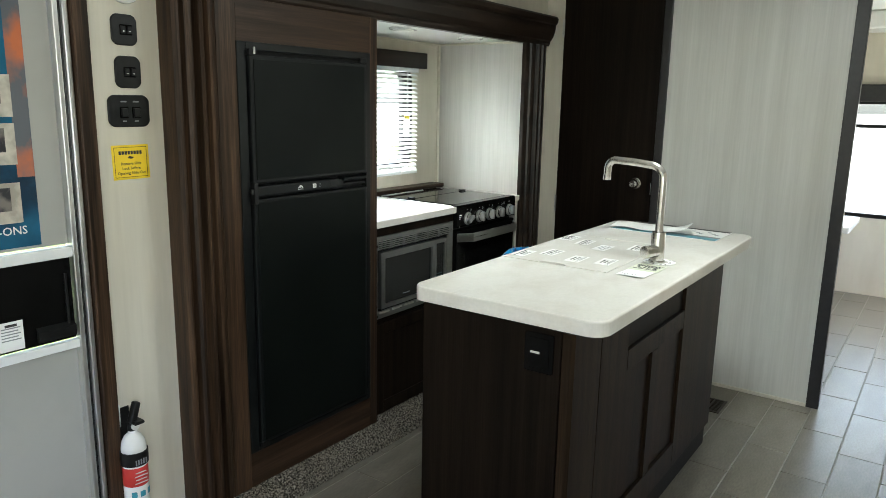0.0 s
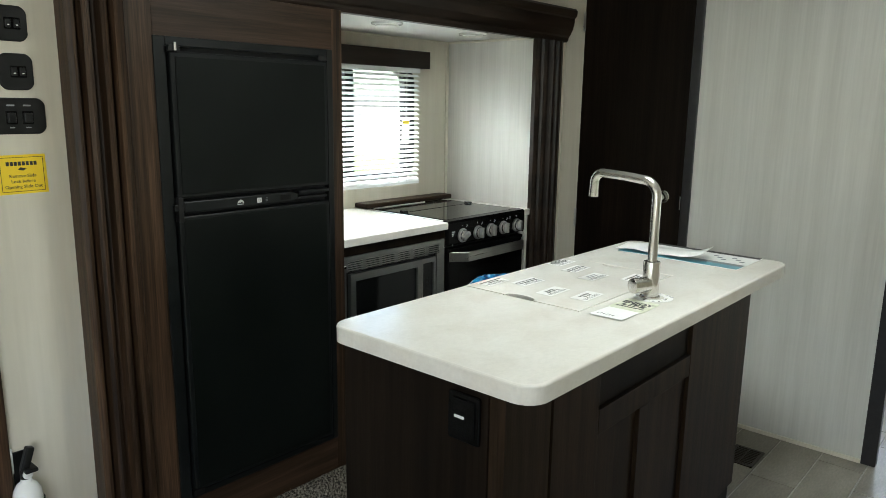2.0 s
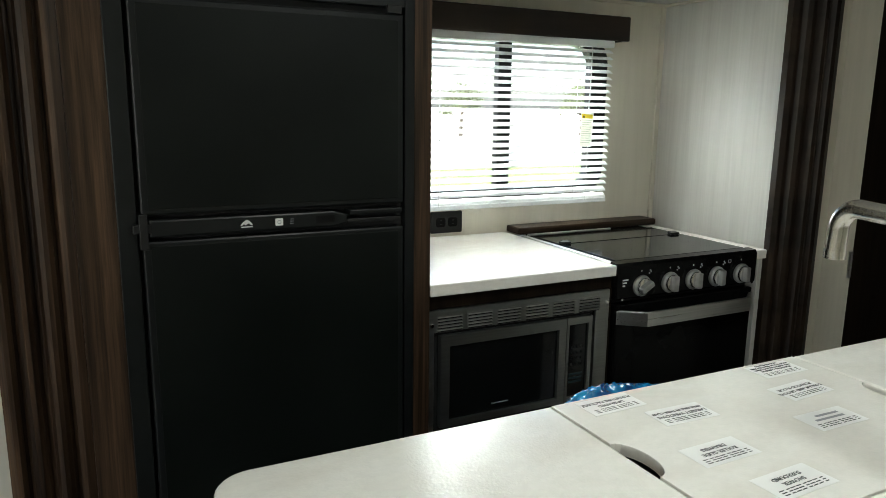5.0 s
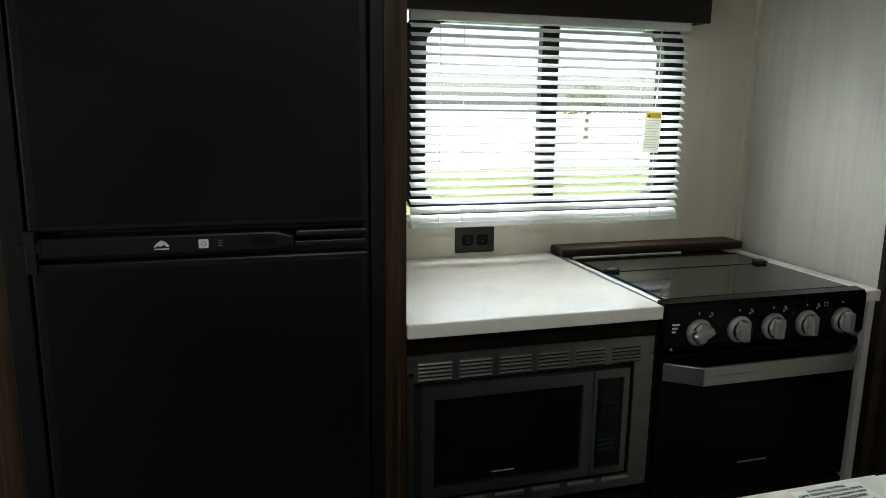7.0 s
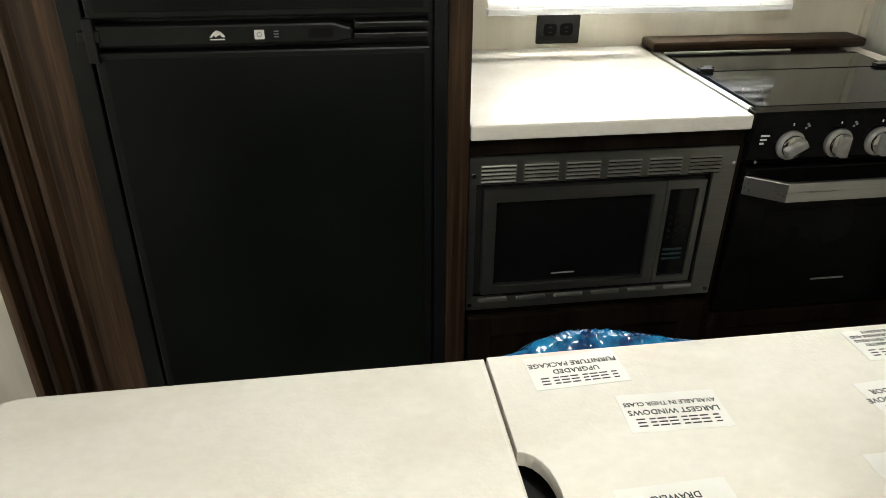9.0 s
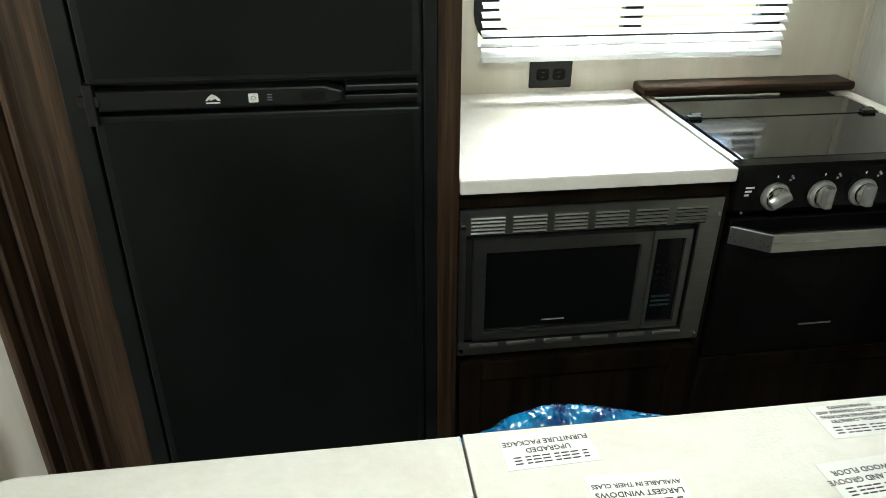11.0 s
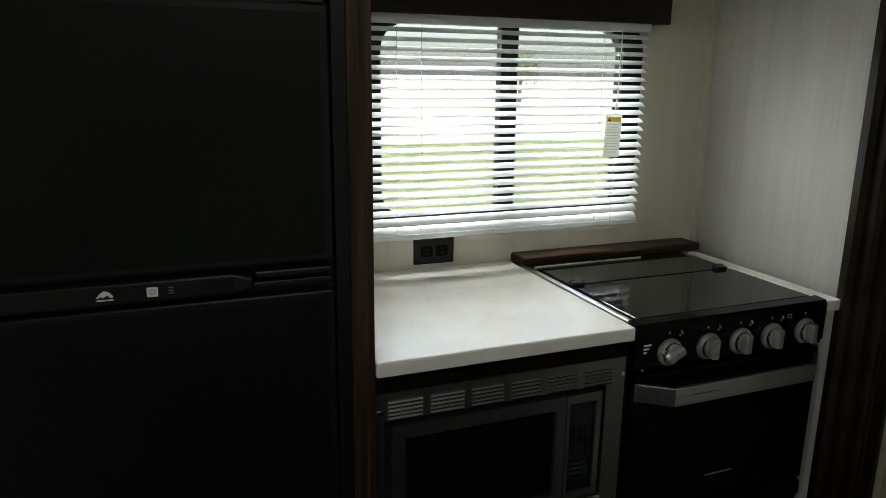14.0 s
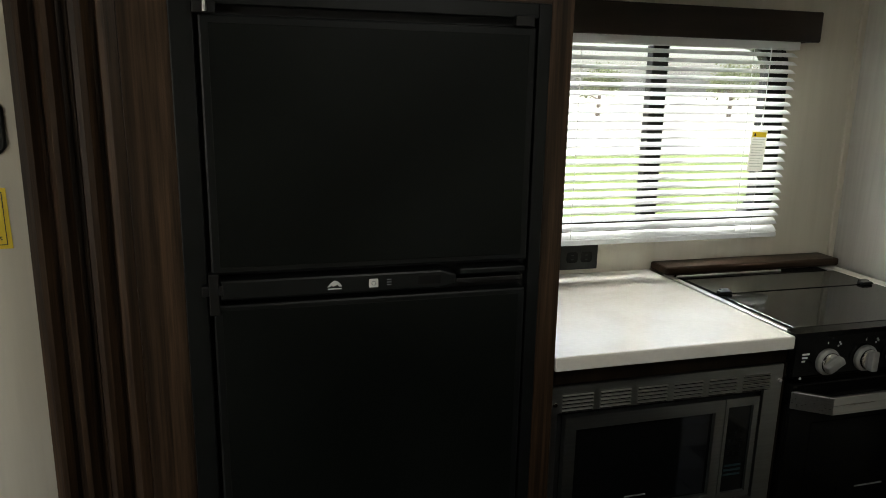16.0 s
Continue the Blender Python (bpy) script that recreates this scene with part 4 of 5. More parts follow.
# tag hung round the faucet: printed disc, heading panel, blank card
ht = thing("faucet_tag", (FX + 0.006, FY + 0.010, IZ), "white folded faucet tag with a green printed heading", "tag")
part("disc", ring([(0.052 * math.cos(a * math.pi / 16), 0.052 * math.sin(a * math.pi / 16)) for a in range(32)], [(0.029 * math.cos(a * math.pi / 16), 0.029 * math.sin(a * math.pi / 16)) for a in range(32)], 0.0012, Matrix.Translation((0, 0, 0.0006))), M["paper"], ht)
for i in range(26):
    a, r = i * 2.399, 0.032 + 0.018 * random.random()
    w, h = random.uniform(0.004, 0.009), random.uniform(0.003, 0.007)
    mm = Matrix.Translation((r * math.cos(a), r * math.sin(a), 0.0019)) @ Matrix.Rotation(a, 4, "Z")
    part("printed_mark", slab([(-w / 2, -h / 2), (w / 2, -h / 2), (w * 0.4, h / 2), (-w / 2, h * 0.3)], 0.0003, 0, mm), M[("ink", "grey_ink", "olive")[i % 3]], ht)
part("heading_panel", slab([(-0.050, -0.168), (0.046, -0.168), (0.044, -0.060), (-0.048, -0.062)], 0.001, 0, Matrix.Translation((0.004, 0.0, 0.0008))), M["olive"], ht, "green-grey printed panel")
part("heading", lettering("ENJOY", 0.027, Matrix.Translation((0.002, -0.094, 0.0021)), 1.05, 0.045), M["ink"], ht, "black bold lettering")
part("heading", lettering("LIFE", 0.028, Matrix.Translation((0.002, -0.118, 0.0021)), 1.35, 0.045), M["ink"], ht, "black bold lettering")
part("text_bar", box(-0.036, 0.040, -0.142, -0.136, 0.0019, 0.0022), M["ink"], ht)
cardm = Matrix.Translation((-0.006, -0.168, 0.0010)) @ Matrix.Rotation(radians(-1.5), 4, "X")
part("card", slab([(-0.036, -0.100), (0.050, -0.096), (0.050, 0.0), (-0.036, 0.0)], 0.0008, 0, cardm), M["paper"], ht, "blank white card")
for i in range(6):
    part("card_mark", slab([(-0.026 + 0.008 * i, -0.080), (-0.0235 + 0.008 * i, -0.080), (-0.0235 + 0.008 * i, -0.070 + 0.003 * (i % 2)), (-0.026 + 0.008 * i, -0.070)], 0.0010, 0, cardm), M["ink" if i != 3 else "grey_ink"], ht)

# feature stickers on the sink covers, lettered to be read from the galley
STICKERS = (
    (-1.094, 2.041, 2, ("UPGRADED", "FURNITURE PACKAGE")),
    (-1.021, 2.115, -2, ("LARGEST WINDOWS", "AVAILABLE IN THEIR CLASS")),
    (-0.909, 2.072, 1, ("ROLLER GLIDE", "DRAWERS")),
    (-0.814, 2.095, 2, ("SHOWER", "SURROUND")),
    (-0.916, 2.306, -1, ()),
    (-1.010, 2.362, 3, ("TONGUE AND GROOVE", "PLYWOOD FLOOR")),
    (-1.092, 2.405, 0, ("RESIDENTIAL CABINETRY", "AND HARDWARE FEATURING", "SOLID WOOD DRAWERS AND", "DRAWER FRONTS")),
    (-0.817, 2.384, 2, ("SAFETY GLASS", "TINTED WINDOWS")),
)
for sx, sy, turn, lines in STICKERS:
    st = thing("feature_sticker", (sx, sy, IZ), "white sticker with black print on the sink cover", "sticker", "feature stickers")
    m0 = Matrix.Rotation(radians(turn), 4, "Z") @ facing(0, 0, 0.0003, "up_far")
    part("sheet", slab([(-0.050, -0.026), (0.050, -0.026), (0.050, 0.026), (-0.050, 0.026)], 0.0004, 0, m0), M["sticker"], st)
    x = -0.041
    for k in range(8):
        for v in (0.0085, 0.0130, 0.0175):
            part("brand_bar", slab([(x, v), (x + (0.0086 if k % 3 else 0.0060), v), (x + (0.0090 if k % 3 else 0.0064), v + 0.0017), (x + 0.0004, v + 0.0017)], 0.0006, 0, m0), M["ink"], st)
        x += 0.0104
    if lines:
        for i, words in enumerate(lines):
            part("lettering", lettering(words, (0.0096 if len(words) < 20 else 0.0076) if len(lines) < 3 else 0.0066, m0 @ Matrix.Translation((0, 0.000 - (0.0115 if len(lines) < 3 else 0.0075) * i, 0.0006))), M["ink"], st)
    else:
        for i in range(2):
            part("text_bar", slab([(-0.030, -0.004 - 0.011 * i), (0.030 - 0.012 * i, -0.004 - 0.011 * i), (0.030 - 0.012 * i, 0.001 - 0.011 * i), (-0.030, 0.001 - 0.011 * i)], 0.0006, 0, m0), M["grey_ink"], st)

# brochure and a loose curled sheet at the island's far end
br = thing("brochure", (-0.84, 2.845, IZ), "teal and grey printed brochure lying on the worktop", "brochure")
brm = Matrix.Rotation(radians(-3), 4, "Z")
part("sheet", slab([(-0.215, -0.130), (0.215, -0.125), (0.205, 0.118), (-0.205, 0.112)], 0.0012, 0, brm @ Matrix.Translation((0, 0, 0.0004))), M["paper"], br)
part("teal_panel", slab([(-0.213, -0.128), (0.213, -0.123), (0.212, -0.075), (-0.212, -0.085)], 0.0003, 0, brm @ Matrix.Translation((0, 0, 0.0017))), M["teal"], br, "teal printed band")
part("grey_panel", slab([(-0.212, -0.084), (0.212, -0.074), (0.210, -0.045), (-0.210, -0.050)], 0.0003, 0, brm @ Matrix.Translation((0, 0, 0.0017))), M["grey_ink"], br, "grey printed band")
part("black_band", slab([(-0.204, 0.082), (0.205, 0.088), (0.204, 0.116), (-0.204, 0.110)], 0.0003, 0, brm @ Matrix.Translation((0, 0, 0.0017))), M["ink"], br, "black printed band")
for i in range(6):
    part("printed_spot", slab(outline(0.018, 0.014, 0.006, 3), 0.0003, 0, brm @ Matrix.Translation((0.075 + 0.021 * i, 0.045 - 0.022 * (i % 3), 0.0017))), M["grey_ink"], br)
sheet = thing("paper_sheet", (-0.90, 2.80, IZ + 0.004), "loose white sheet of paper curled at one end", "paper")
b = bmesh.new()
prev = None
for i in range(21):
    u = i / 20
    x = -0.175 + 0.330 * u
    z = 0.002 + 0.006 * math.sin(u * 7) ** 2 + 0.030 * max(0.0, u - 0.72) ** 1.3 / 0.19
    row = [b.verts.new((x - 0.012 * k, -0.055 + 0.115 * k - 0.02 * u, z + 0.004 * k)) for k in (0, 0.33, 0.66, 1)]
    if prev:
        for k in range(3):
            b.faces.new((prev[k], prev[k + 1], row[k + 1], row[k]))
    prev = row
sp = part("sheet", b, M["paper"], sheet, smooth=True)
sm = sp.modifiers.new("thickness", "SOLIDIFY")
sm.thickness = 0.0005

# ---------------------------------------------------------------- wall things beside the fridge
def plate(y0, y1, z0, z1, label, cells, wide):
    p = thing("switch_plate", (WALL_X, (y0 + y1) / 2, (z0 + z1) / 2), label, "switch")
    w, h = y1 - y0, z1 - z0
    # bulged sides, rounded corners
    pts_ = []
    for u, v in outline(w, h, 0.016, 6):
        pts_.append((u * (1 + 0.09 * (1 - (2 * v / h) ** 2)), v * (1 + 0.07 * (1 - (2 * u / w) ** 2))))
    part("plate", slab(pts_, 0.006, 0.003, facing(0.0005, 0, 0), 3), M["black"], p)
    if wide:
        for dy in (-0.017, 0.020):
            part("rocker_frame", slab(outline(0.025, 0.032, 0.002, 2), 0.002, 0.0006, facing(0.0066, dy, -0.004)), M["gloss_black"], p)
            part("rocker", slab(outline(0.019, 0.024, 0.002, 2), 0.005, 0.002, facing(0.0087, dy, -0.004)), M["black"], p)
            part("legend", slab(outline(0.018, 0.004, 0.001, 1), 0.0005, 0, facing(0.0066, dy, 0.026)), M["grey_ink"], p)
            part("legend", slab(outline(0.012, 0.003, 0.001, 1), 0.0005, 0, facing(0.0066, dy, -0.028)), M["grey_ink"], p)
    else:
        part("insert", slab(outline(0.036, 0.028, 0.002, 2), 0.0015, 0.0005, facing(0.0066, 0.004, 0)), M["gloss_black"], p)
        for dy in (-0.006, 0.013):
            part("rocker", slab(outline(0.013, 0.020, 0.002, 2), 0.004, 0.0015, facing(0.0082, dy, 0)), M["black"], p)
            part("mark", slab(outline(0.005, 0.0025, 0.0005, 1), 0.0004, 0, facing(0.0123, dy, -0.004)), M["white_ink"], p)
    return p


plate(1.038, 1.110, 1.549, 1.629, "black double rocker switch plate on the wall", 2, False)
plate(1.041, 1.114, 1.433, 1.517, "black double rocker switch plate on the wall", 2, False)
plate(1.014, 1.132, 1.325, 1.411, "wide black slide-out switch plate with two rockers", 2, True)
lamp = thing("wall_thermostat", (WALL_X, 1.078, 1.712), "round white wall fitting above the switches", "wall fitting")
part("cover", cyl(0.054, 0.018, (0.0095, 0, 0), "x", seg=36, bevel=0.006), M["white_gloss"], lamp, smooth=True)
note = thing("warning_sticker", (WALL_X, 1.070, 1.224), "yellow slide-out warning sticker with black print", "sticker")
nm = facing(0.0004, 0, 0) @ Matrix.Rotation(radians(0.6), 4, "Z")
part("sheet", slab([(-0.056, -0.049), (0.057, -0.049), (0.056, 0.049), (-0.057, 0.049)], 0.0005, 0, nm), M["yellow"], note)
part("border", ring([(-0.050, -0.043), (0.050, -0.043), (0.050, 0.043), (-0.050, 0.043)], [(-0.0488, -0.0418), (0.0488, -0.0418), (0.0488, 0.0418), (-0.0488, 0.0418)], 0.0008, nm), M["ink"], note)
x = -0.036
for k in range(8):
    part("brand_bar", slab([(x, 0.022), (x + 0.0070, 0.022), (x + 0.0070, 0.032), (x, 0.032)], 0.0008, 0, nm), M["ink"], note)
    x += 0.0091
part("emblem", slab([(-0.010, 0.012), (0.002, 0.009), (0.011, 0.014), (0.002, 0.016), (-0.004, 0.018)], 0.0008, 0, nm), M["ink"], note)
for i, words in enumerate(("Remove Slide", "Lock before", "Opening Slide Out")):
    part("lettering", lettering(words, 0.0115, nm @ Matrix.Translation((0, -0.004 - 0.0135 * i, 0.0007))), M["ink"], note)

# fire extinguisher
ex = thing("fire_extinguisher", (WALL_X + 0.042, 0.990, 0.200), "white and red fire extinguisher hung in a black bracket", "fire extinguisher")
prof = [(0.0, 0.0), (0.030, 0.0), (0.036, 0.006), (0.036, 0.185), (0.033, 0.205), (0.024, 0.222), (0.014, 0.230), (0.012, 0.240)]


def lathe(prof_, seg=32):
    bm = bmesh.new()
    rings = []
    for r, z in prof_:
        if r == 0:
            rings.append([bm.verts.new((0, 0, z))])
        else:
            rings.append([bm.verts.new((r * math.cos(2 * math.pi * k / seg), r * math.sin(2 * math.pi * k / seg), z)) for k in range(seg)])
    for a, c in zip(rings, rings[1:]):
        for k in range(seg):
            if len(a) == 1:
                bm.faces.new((a[0], c[k], c[(k + 1) % seg]))
            else:
                bm.faces.new((a[k], a[(k + 1) % seg], c[(k + 1) % seg], c[k]))
    return bm


part("cylinder", lathe(prof), M["white_gloss"], ex, smooth=True)
part("red_label", lathe([(0.0363, 0.070), (0.0367, 0.071), (0.0367, 0.128), (0.0363, 0.129)]), M["red"], ex, "red printed band", smooth=True)
for i in range(3):
    a = radians(-40 + 38 * i)
    part("pictogram", slab(outline(0.016, 0.018, 0.002, 2), 0.0008, 0, Matrix.Rotation(a, 4, "Z") @ facing(0.0364, 0, 0.045)), M["teal"], ex, "blue pictogram square")
for i in range(4):
    part("label_line", slab(outline(0.040 - 0.006 * (i % 2), 0.003, 0.001, 1), 0.0009, 0, Matrix.Rotation(radians(-5), 4, "Z") @ facing(0.0366, 0, 0.082 + 0.011 * i)), M["white_ink"], ex)
part("bracket_band", lathe([(0.0368, 0.135), (0.0400, 0.136), (0.0400, 0.176), (0.0368, 0.177)]), M["black"], ex, "black clamp band", smooth=True)
for i in range(5):
    part("band_slot", box(0.0398, 0.0408, -0.020 + 0.008 * i, -0.016 + 0.008 * i, 0.141, 0.158), M["grey_ink"], ex)
part("bracket_plate", box(-0.0415, -0.0375, -0.016, 0.016, 0.02, 0.30, 0.001), M["black"], ex)
part("valve", cyl(0.013, 0.030, (0, 0, 0.252), bevel=0.003), M["black"], ex, smooth=True)
part("lower_handle", box(-0.012, 0.034, -0.009, 0.022, 0.262, 0.272, 0.003), M["black"], ex)
lever = box(-0.010, 0.012, -0.010, 0.010, -0.030, 0.034, 0.004)
bmesh.ops.transform(lever, matrix=Matrix.Translation((0.006, 0.004, 0.292)) @ Matrix.Rotation(radians(-18), 4, "X"), verts=lever.verts)
part("lever", lever, M["black"], ex)
part("gauge", cyl(0.012, 0.008, (0.018, 0.000, 0.255), "x", bevel=0.001), M["white_gloss"], ex, smooth=True)
part("hanger", box(-0.0405, -0.030, -0.034, -0.016, 0.245, 0.315, 0.002), M["white_bar"], ex)

# ---------------------------------------------------------------- entry door
ent = thing("door_1", (WALL_X, 0.60, 0.0), "entry screen door with grey panels and a black slider", "door", kind="structure")
dx = WALL_X - 0.028
put("casing", box(WALL_X - 0.058, WALL_X + 0.018, 0.925, 0.968, 0.0, 2.0, 0.004), M["wood"], ent, "dark walnut door casing")
put("casing", box(WALL_X - 0.058, WALL_X + 0.018, 0.205, 0.248, 0.0, 2.0, 0.004), M["wood"], ent, "dark walnut door casing")
put("casing_head", box(WALL_X - 0.058, WALL_X + 0.018, 0.2485, 0.9245, 1.94, 2.0, 0.004), M["wood"], ent)
for y in (0.886, 0.907):
    put("jamb_strip", box(dx - 0.02, WALL_X + 0.004 if y > 0.9 else WALL_X - 0.006, y, y + 0.015, 0.0, 1.935, 0.003), M["aluminium"], ent, "bright aluminium jamb strip")
put("jamb_seal", box(dx - 0.02, WALL_X - 0.008, 0.901, 0.907, 0.0, 1.935), M["black"], ent)
put("jamb_seal", box(dx - 0.02, WALL_X - 0.004, 0.9222, 0.9248, 0.0, 1.935), M["black"], ent)
put("upper_panel", box(dx - 0.012, dx, 0.26, 0.884, 1.010, 1.93), M["door_grey"], ent, "grey upper door panel")
put("lower_panel", box(dx - 0.012, dx, 0.26, 0.884, 0.02, 0.715), M["door_grey"], ent, "grey lower door panel")
put("slider", box(dx - 0.010, dx + 0.002, 0.26, 0.884, 0.742, 0.972, 0.001), M["gloss_black"], ent, "black sliding hand hatch")
put("cross_bar", box(dx - 0.008, dx + 0.016, 0.262, 0.888, 0.974, 1.004, 0.003), M["white_bar"], ent, "white cross bar")
put("cross_bar", box(dx - 0.008, dx + 0.016, 0.262, 0.892, 0.714, 0.738, 0.003), M["white_bar"], ent, "white cross bar")
put("pull", extrude_profile([(0.0, 0.0), (0.0, 0.012), (0.010, 0.016), (0.030, 0.016), (0.040, 0.0)], 0.10, Matrix(((0, 0, 1, dx + 0.002), (0, 1, 0, 0.780), (1, 0, 0, 0.752), (0, 0, 0, 1)))), M["black"], ent, "moulded black pull")
put("pull_rib", box(dx + 0.002, dx + 0.009, 0.862, 0.870, 0.78, 0.93, 0.002), M["black"], ent)
lb = thing("door_label", (dx + 0.003, 0.716, 0.786), "small white printed label on the door slider", "label")
put("sheet", box(dx + 0.0025, dx + 0.0031, 0.685, 0.747, 0.747, 0.826), M["paper"], lb)
for i in range(5):
    put("text_line", box(dx + 0.0032, dx + 0.0036, 0.692, 0.740 - 0.006 * (i % 2), 0.775 + 0.008 * i, 0.778 + 0.008 * i), M["grey_ink"], lb)
put("emblem", box(dx + 0.0032, dx + 0.0036, 0.702, 0.732, 0.812, 0.819), M["ink"], lb)
po = thing("door_poster", (dx + 0.003, 0.62, 1.33), "glossy poster with small photographs taped to the door", "poster")
put("sheet", box(dx + 0.0008, dx + 0.0016, 0.42, 0.815, 1.018, 1.80), M["poster_a"], po)
put("printed_border", box(dx + 0.0017, dx + 0.0021, 0.772, 0.8145, 1.20, 1.795), M["poster_b"], po)
for i, z in enumerate((1.135, 1.285, 1.405, 1.515, 1.64)):
    for j, y in enumerate((0.775, 0.655, 0.535)):
        put("photo_card", box(dx + 0.0022, dx + 0.0026, y - 0.105, y - (0.0 if i < 3 else 0.02), z - 0.052, z + 0.052), M["photo_b"], po)
        put("photo", box(dx + 0.0027, dx + 0.0030, y - 0.075, y - 0.025, z - 0.020, z + 0.040), M["photo_a"], po)
put("lettering", lettering("ADD-ONS", 0.030, facing(dx + 0.0022, 0.715, 1.062)), M["white_ink"], po, "white lettering")

# bathroom door
bd = thing("door_2", (-1.47, END_Y, 0.0), "dark espresso bathroom door with a chrome knob, closed", "door", kind="structure")
put("leaf", box(-1.742, -1.198, END_Y - 0.006, END_Y + 0.024, 0.03, 1.985, 0.002), M["espresso"], bd)
for z in (1.812, 1.30 - 0.44, 0.25):
    put("hinge", box(-1.750, -1.738, END_Y - 0.012, END_Y - 0.0065, z - 0.045, z + 0.045, 0.001), M["steel"], bd)
kn = put("knob", lathe([(0.0, 0.048), (0.017, 0.046), (0.024, 0.036), (0.024, 0.028), (0.015, 0.020), (0.011, 0.010), (0.026, 0.008), (0.030, 0.003), (0.030, 0.0)]), M["chrome"], bd, "polished chrome knob", smooth=True)
kn.data.transform(Matrix.Translation((-1.283, END_Y - 0.0065, 1.007)) @ Matrix.Rotation(radians(90), 4, "X"))
put("strike", box(-1.199, -1.1965, END_Y - 0.016, END_Y - 0.0125, 0.955, 1.015), M["steel"], bd)

# floor register
fv = thing("floor_vent", (-0.730, 3.305, 0.0), "dark brown metal floor vent beside the partition", "floor vent")
VX0, VX1, VY0, VY1 = -0.788, -0.672, 3.222, 3.388
put("frame", ring([(VX0, VY0), (VX1, VY0), (VX1, VY1), (VX0, VY1)], [(VX0 + 0.012, VY0 + 0.012), (VX1 - 0.012, VY0 + 0.012), (VX1 - 0.012, VY1 - 0.012), (VX0 + 0.012, VY1 - 0.012)], 0.004, Matrix.Translation((0, 0, 0.0006))), M["moulding"], fv)
put("backing", box(VX0 + 0.004, VX1 - 0.004, VY0 + 0.004, VY1 - 0.004, 0.0002, 0.0009), M["dark_gap"], fv)
for i in range(9):
    y = VY0 + 0.019 + 0.0152 * i
    put("slat", box(VX0 + 0.012, VX1 - 0.012, y - 0.003, y + 0.003, 0.001, 0.004), M["moulding"], fv)
put("centre_bar", box((VX0 + VX1) / 2 - 0.003, (VX0 + VX1) / 2 + 0.003, VY0 + 0.012, VY1 - 0.012, 0.0041, 0.0052), M["moulding"], fv)

# carpet edge of the slide-out floor
carpet = bmesh.new()
prof = [(-1.93, 0.078), (-1.80, 0.080), (-1.755, 0.077), (-1.722, 0.062), (-1.698, 0.036), (-1.688, 0.004)]
ny = 150
rows_ = []
for i in range(ny + 1):
    y = 1.19 + (3.42 - 1.19) * i / ny
    rows_.append([carpet.verts.new((x + 0.004 * noise.noise((y * 60, x * 60, 1.0)), y, z + 0.004 * noise.noise((y * 70, x * 70, 5.0)))) for x, z in prof])
for a, c in zip(rows_, rows_[1:]):
    for k in range(len(prof) - 1):
        carpet.faces.new((a[k], a[k + 1], c[k + 1], c[k]))
carpet_ob = thing("carpet_edge", (-1.76, 2.26, 0.0), "grey-brown speckled carpet along the slide-out's edge", "carpet", kind="structure")
put("backing", carpet, M["carpet"], carpet_ob)
rng = np.random.default_rng(4)
verts, faces = [], []
for i in range(30000):
    t = rng.random()
    s = t * (len(prof) - 1)
    k = min(int(s), len(prof) - 2)
    f_ = s - k
    x = prof[k][0] * (1 - f_) + prof[k + 1][0] * f_
    z = prof[k][1] * (1 - f_) + prof[k + 1][1] * f_
    y = 1.19 + 2.23 * rng.random()
    ang, h = rng.random() * 6.28, 0.006 + 0.005 * rng.random()
    r = 0.0022
    nx, nz = (0.25, 1.0) if x < -1.77 else (0.9, 0.5)
    n0 = len(verts)
    for q in range(3):
        verts.append((x + r * math.cos(ang + 2.09 * q) * 0.8, y + r * math.sin(ang + 2.09 * q), z + r * math.cos(ang + 2.09 * q) * -0.5))
    verts.append((x + nx * h * 0.8 + 0.003 * (rng.random() - 0.5), y + 0.005 * (rng.random() - 0.5), z + nz * h))
    faces += [(n0, n0 + 1, n0 + 3), (n0 + 1, n0 + 2, n0 + 3), (n0 + 2, n0, n0 + 3)]
tm = bpy.data.meshes.new("tufts")
tm.from_pydata(verts, [], faces)
tagged(put("tufts", tm, M["carpet"], carpet_ob), kind="stuff")

# ---------------------------------------------------------------- the room past the partition
w2 = thing("window_2", (-0.2, FAR_Y, 0.6), "black-framed end window with a dark valance", "window", kind="structure")
put("window_frame", ring([(-0.95, 0.60), (0.55, 0.60), (0.55, 1.48), (-0.95, 1.48)], [(-0.92, 0.63), (0.52, 0.63), (0.52, 1.45), (-0.92, 1.45)], 0.05, Matrix(((1, 0, 0, 0), (0, 0, -1, FAR_Y + 0.045), (0, 1, 0, 0), (0, 0, 0, 1)))), M["black"], w2)
put("window_bar", box(-0.92, 0.52, FAR_Y + 0.01, FAR_Y + 0.03, 1.275, 1.300), M["black"], w2)
g = put("pane", box(-0.92, 0.52, FAR_Y + 0.034, FAR_Y + 0.038, 0.63, 1.45), M["glass"], w2)
g.visible_shadow = False
v2 = thing("window_valance", (-0.2, FAR_Y - 0.04, 1.44), "dark valance board above the end window", "valance")
put("front_board", box(-1.0, 0.6, FAR_Y - 0.085, FAR_Y - 0.070, 1.468, 1.592, 0.003), M["black_trim"], v2)
put("top_board", box(-1.0, 0.6, FAR_Y - 0.0695, FAR_Y - 0.001, 1.577, 1.591), M["black_trim"], v2)
tb = thing("folding_table", (-0.75, 5.55, 0.0), "white folding table with an angled bracket by the end window", "table")
put("tabletop", box(-1.10, -0.440, 5.30, 5.90, 0.595, 0.640, 0.010), M["white_gloss"], tb)
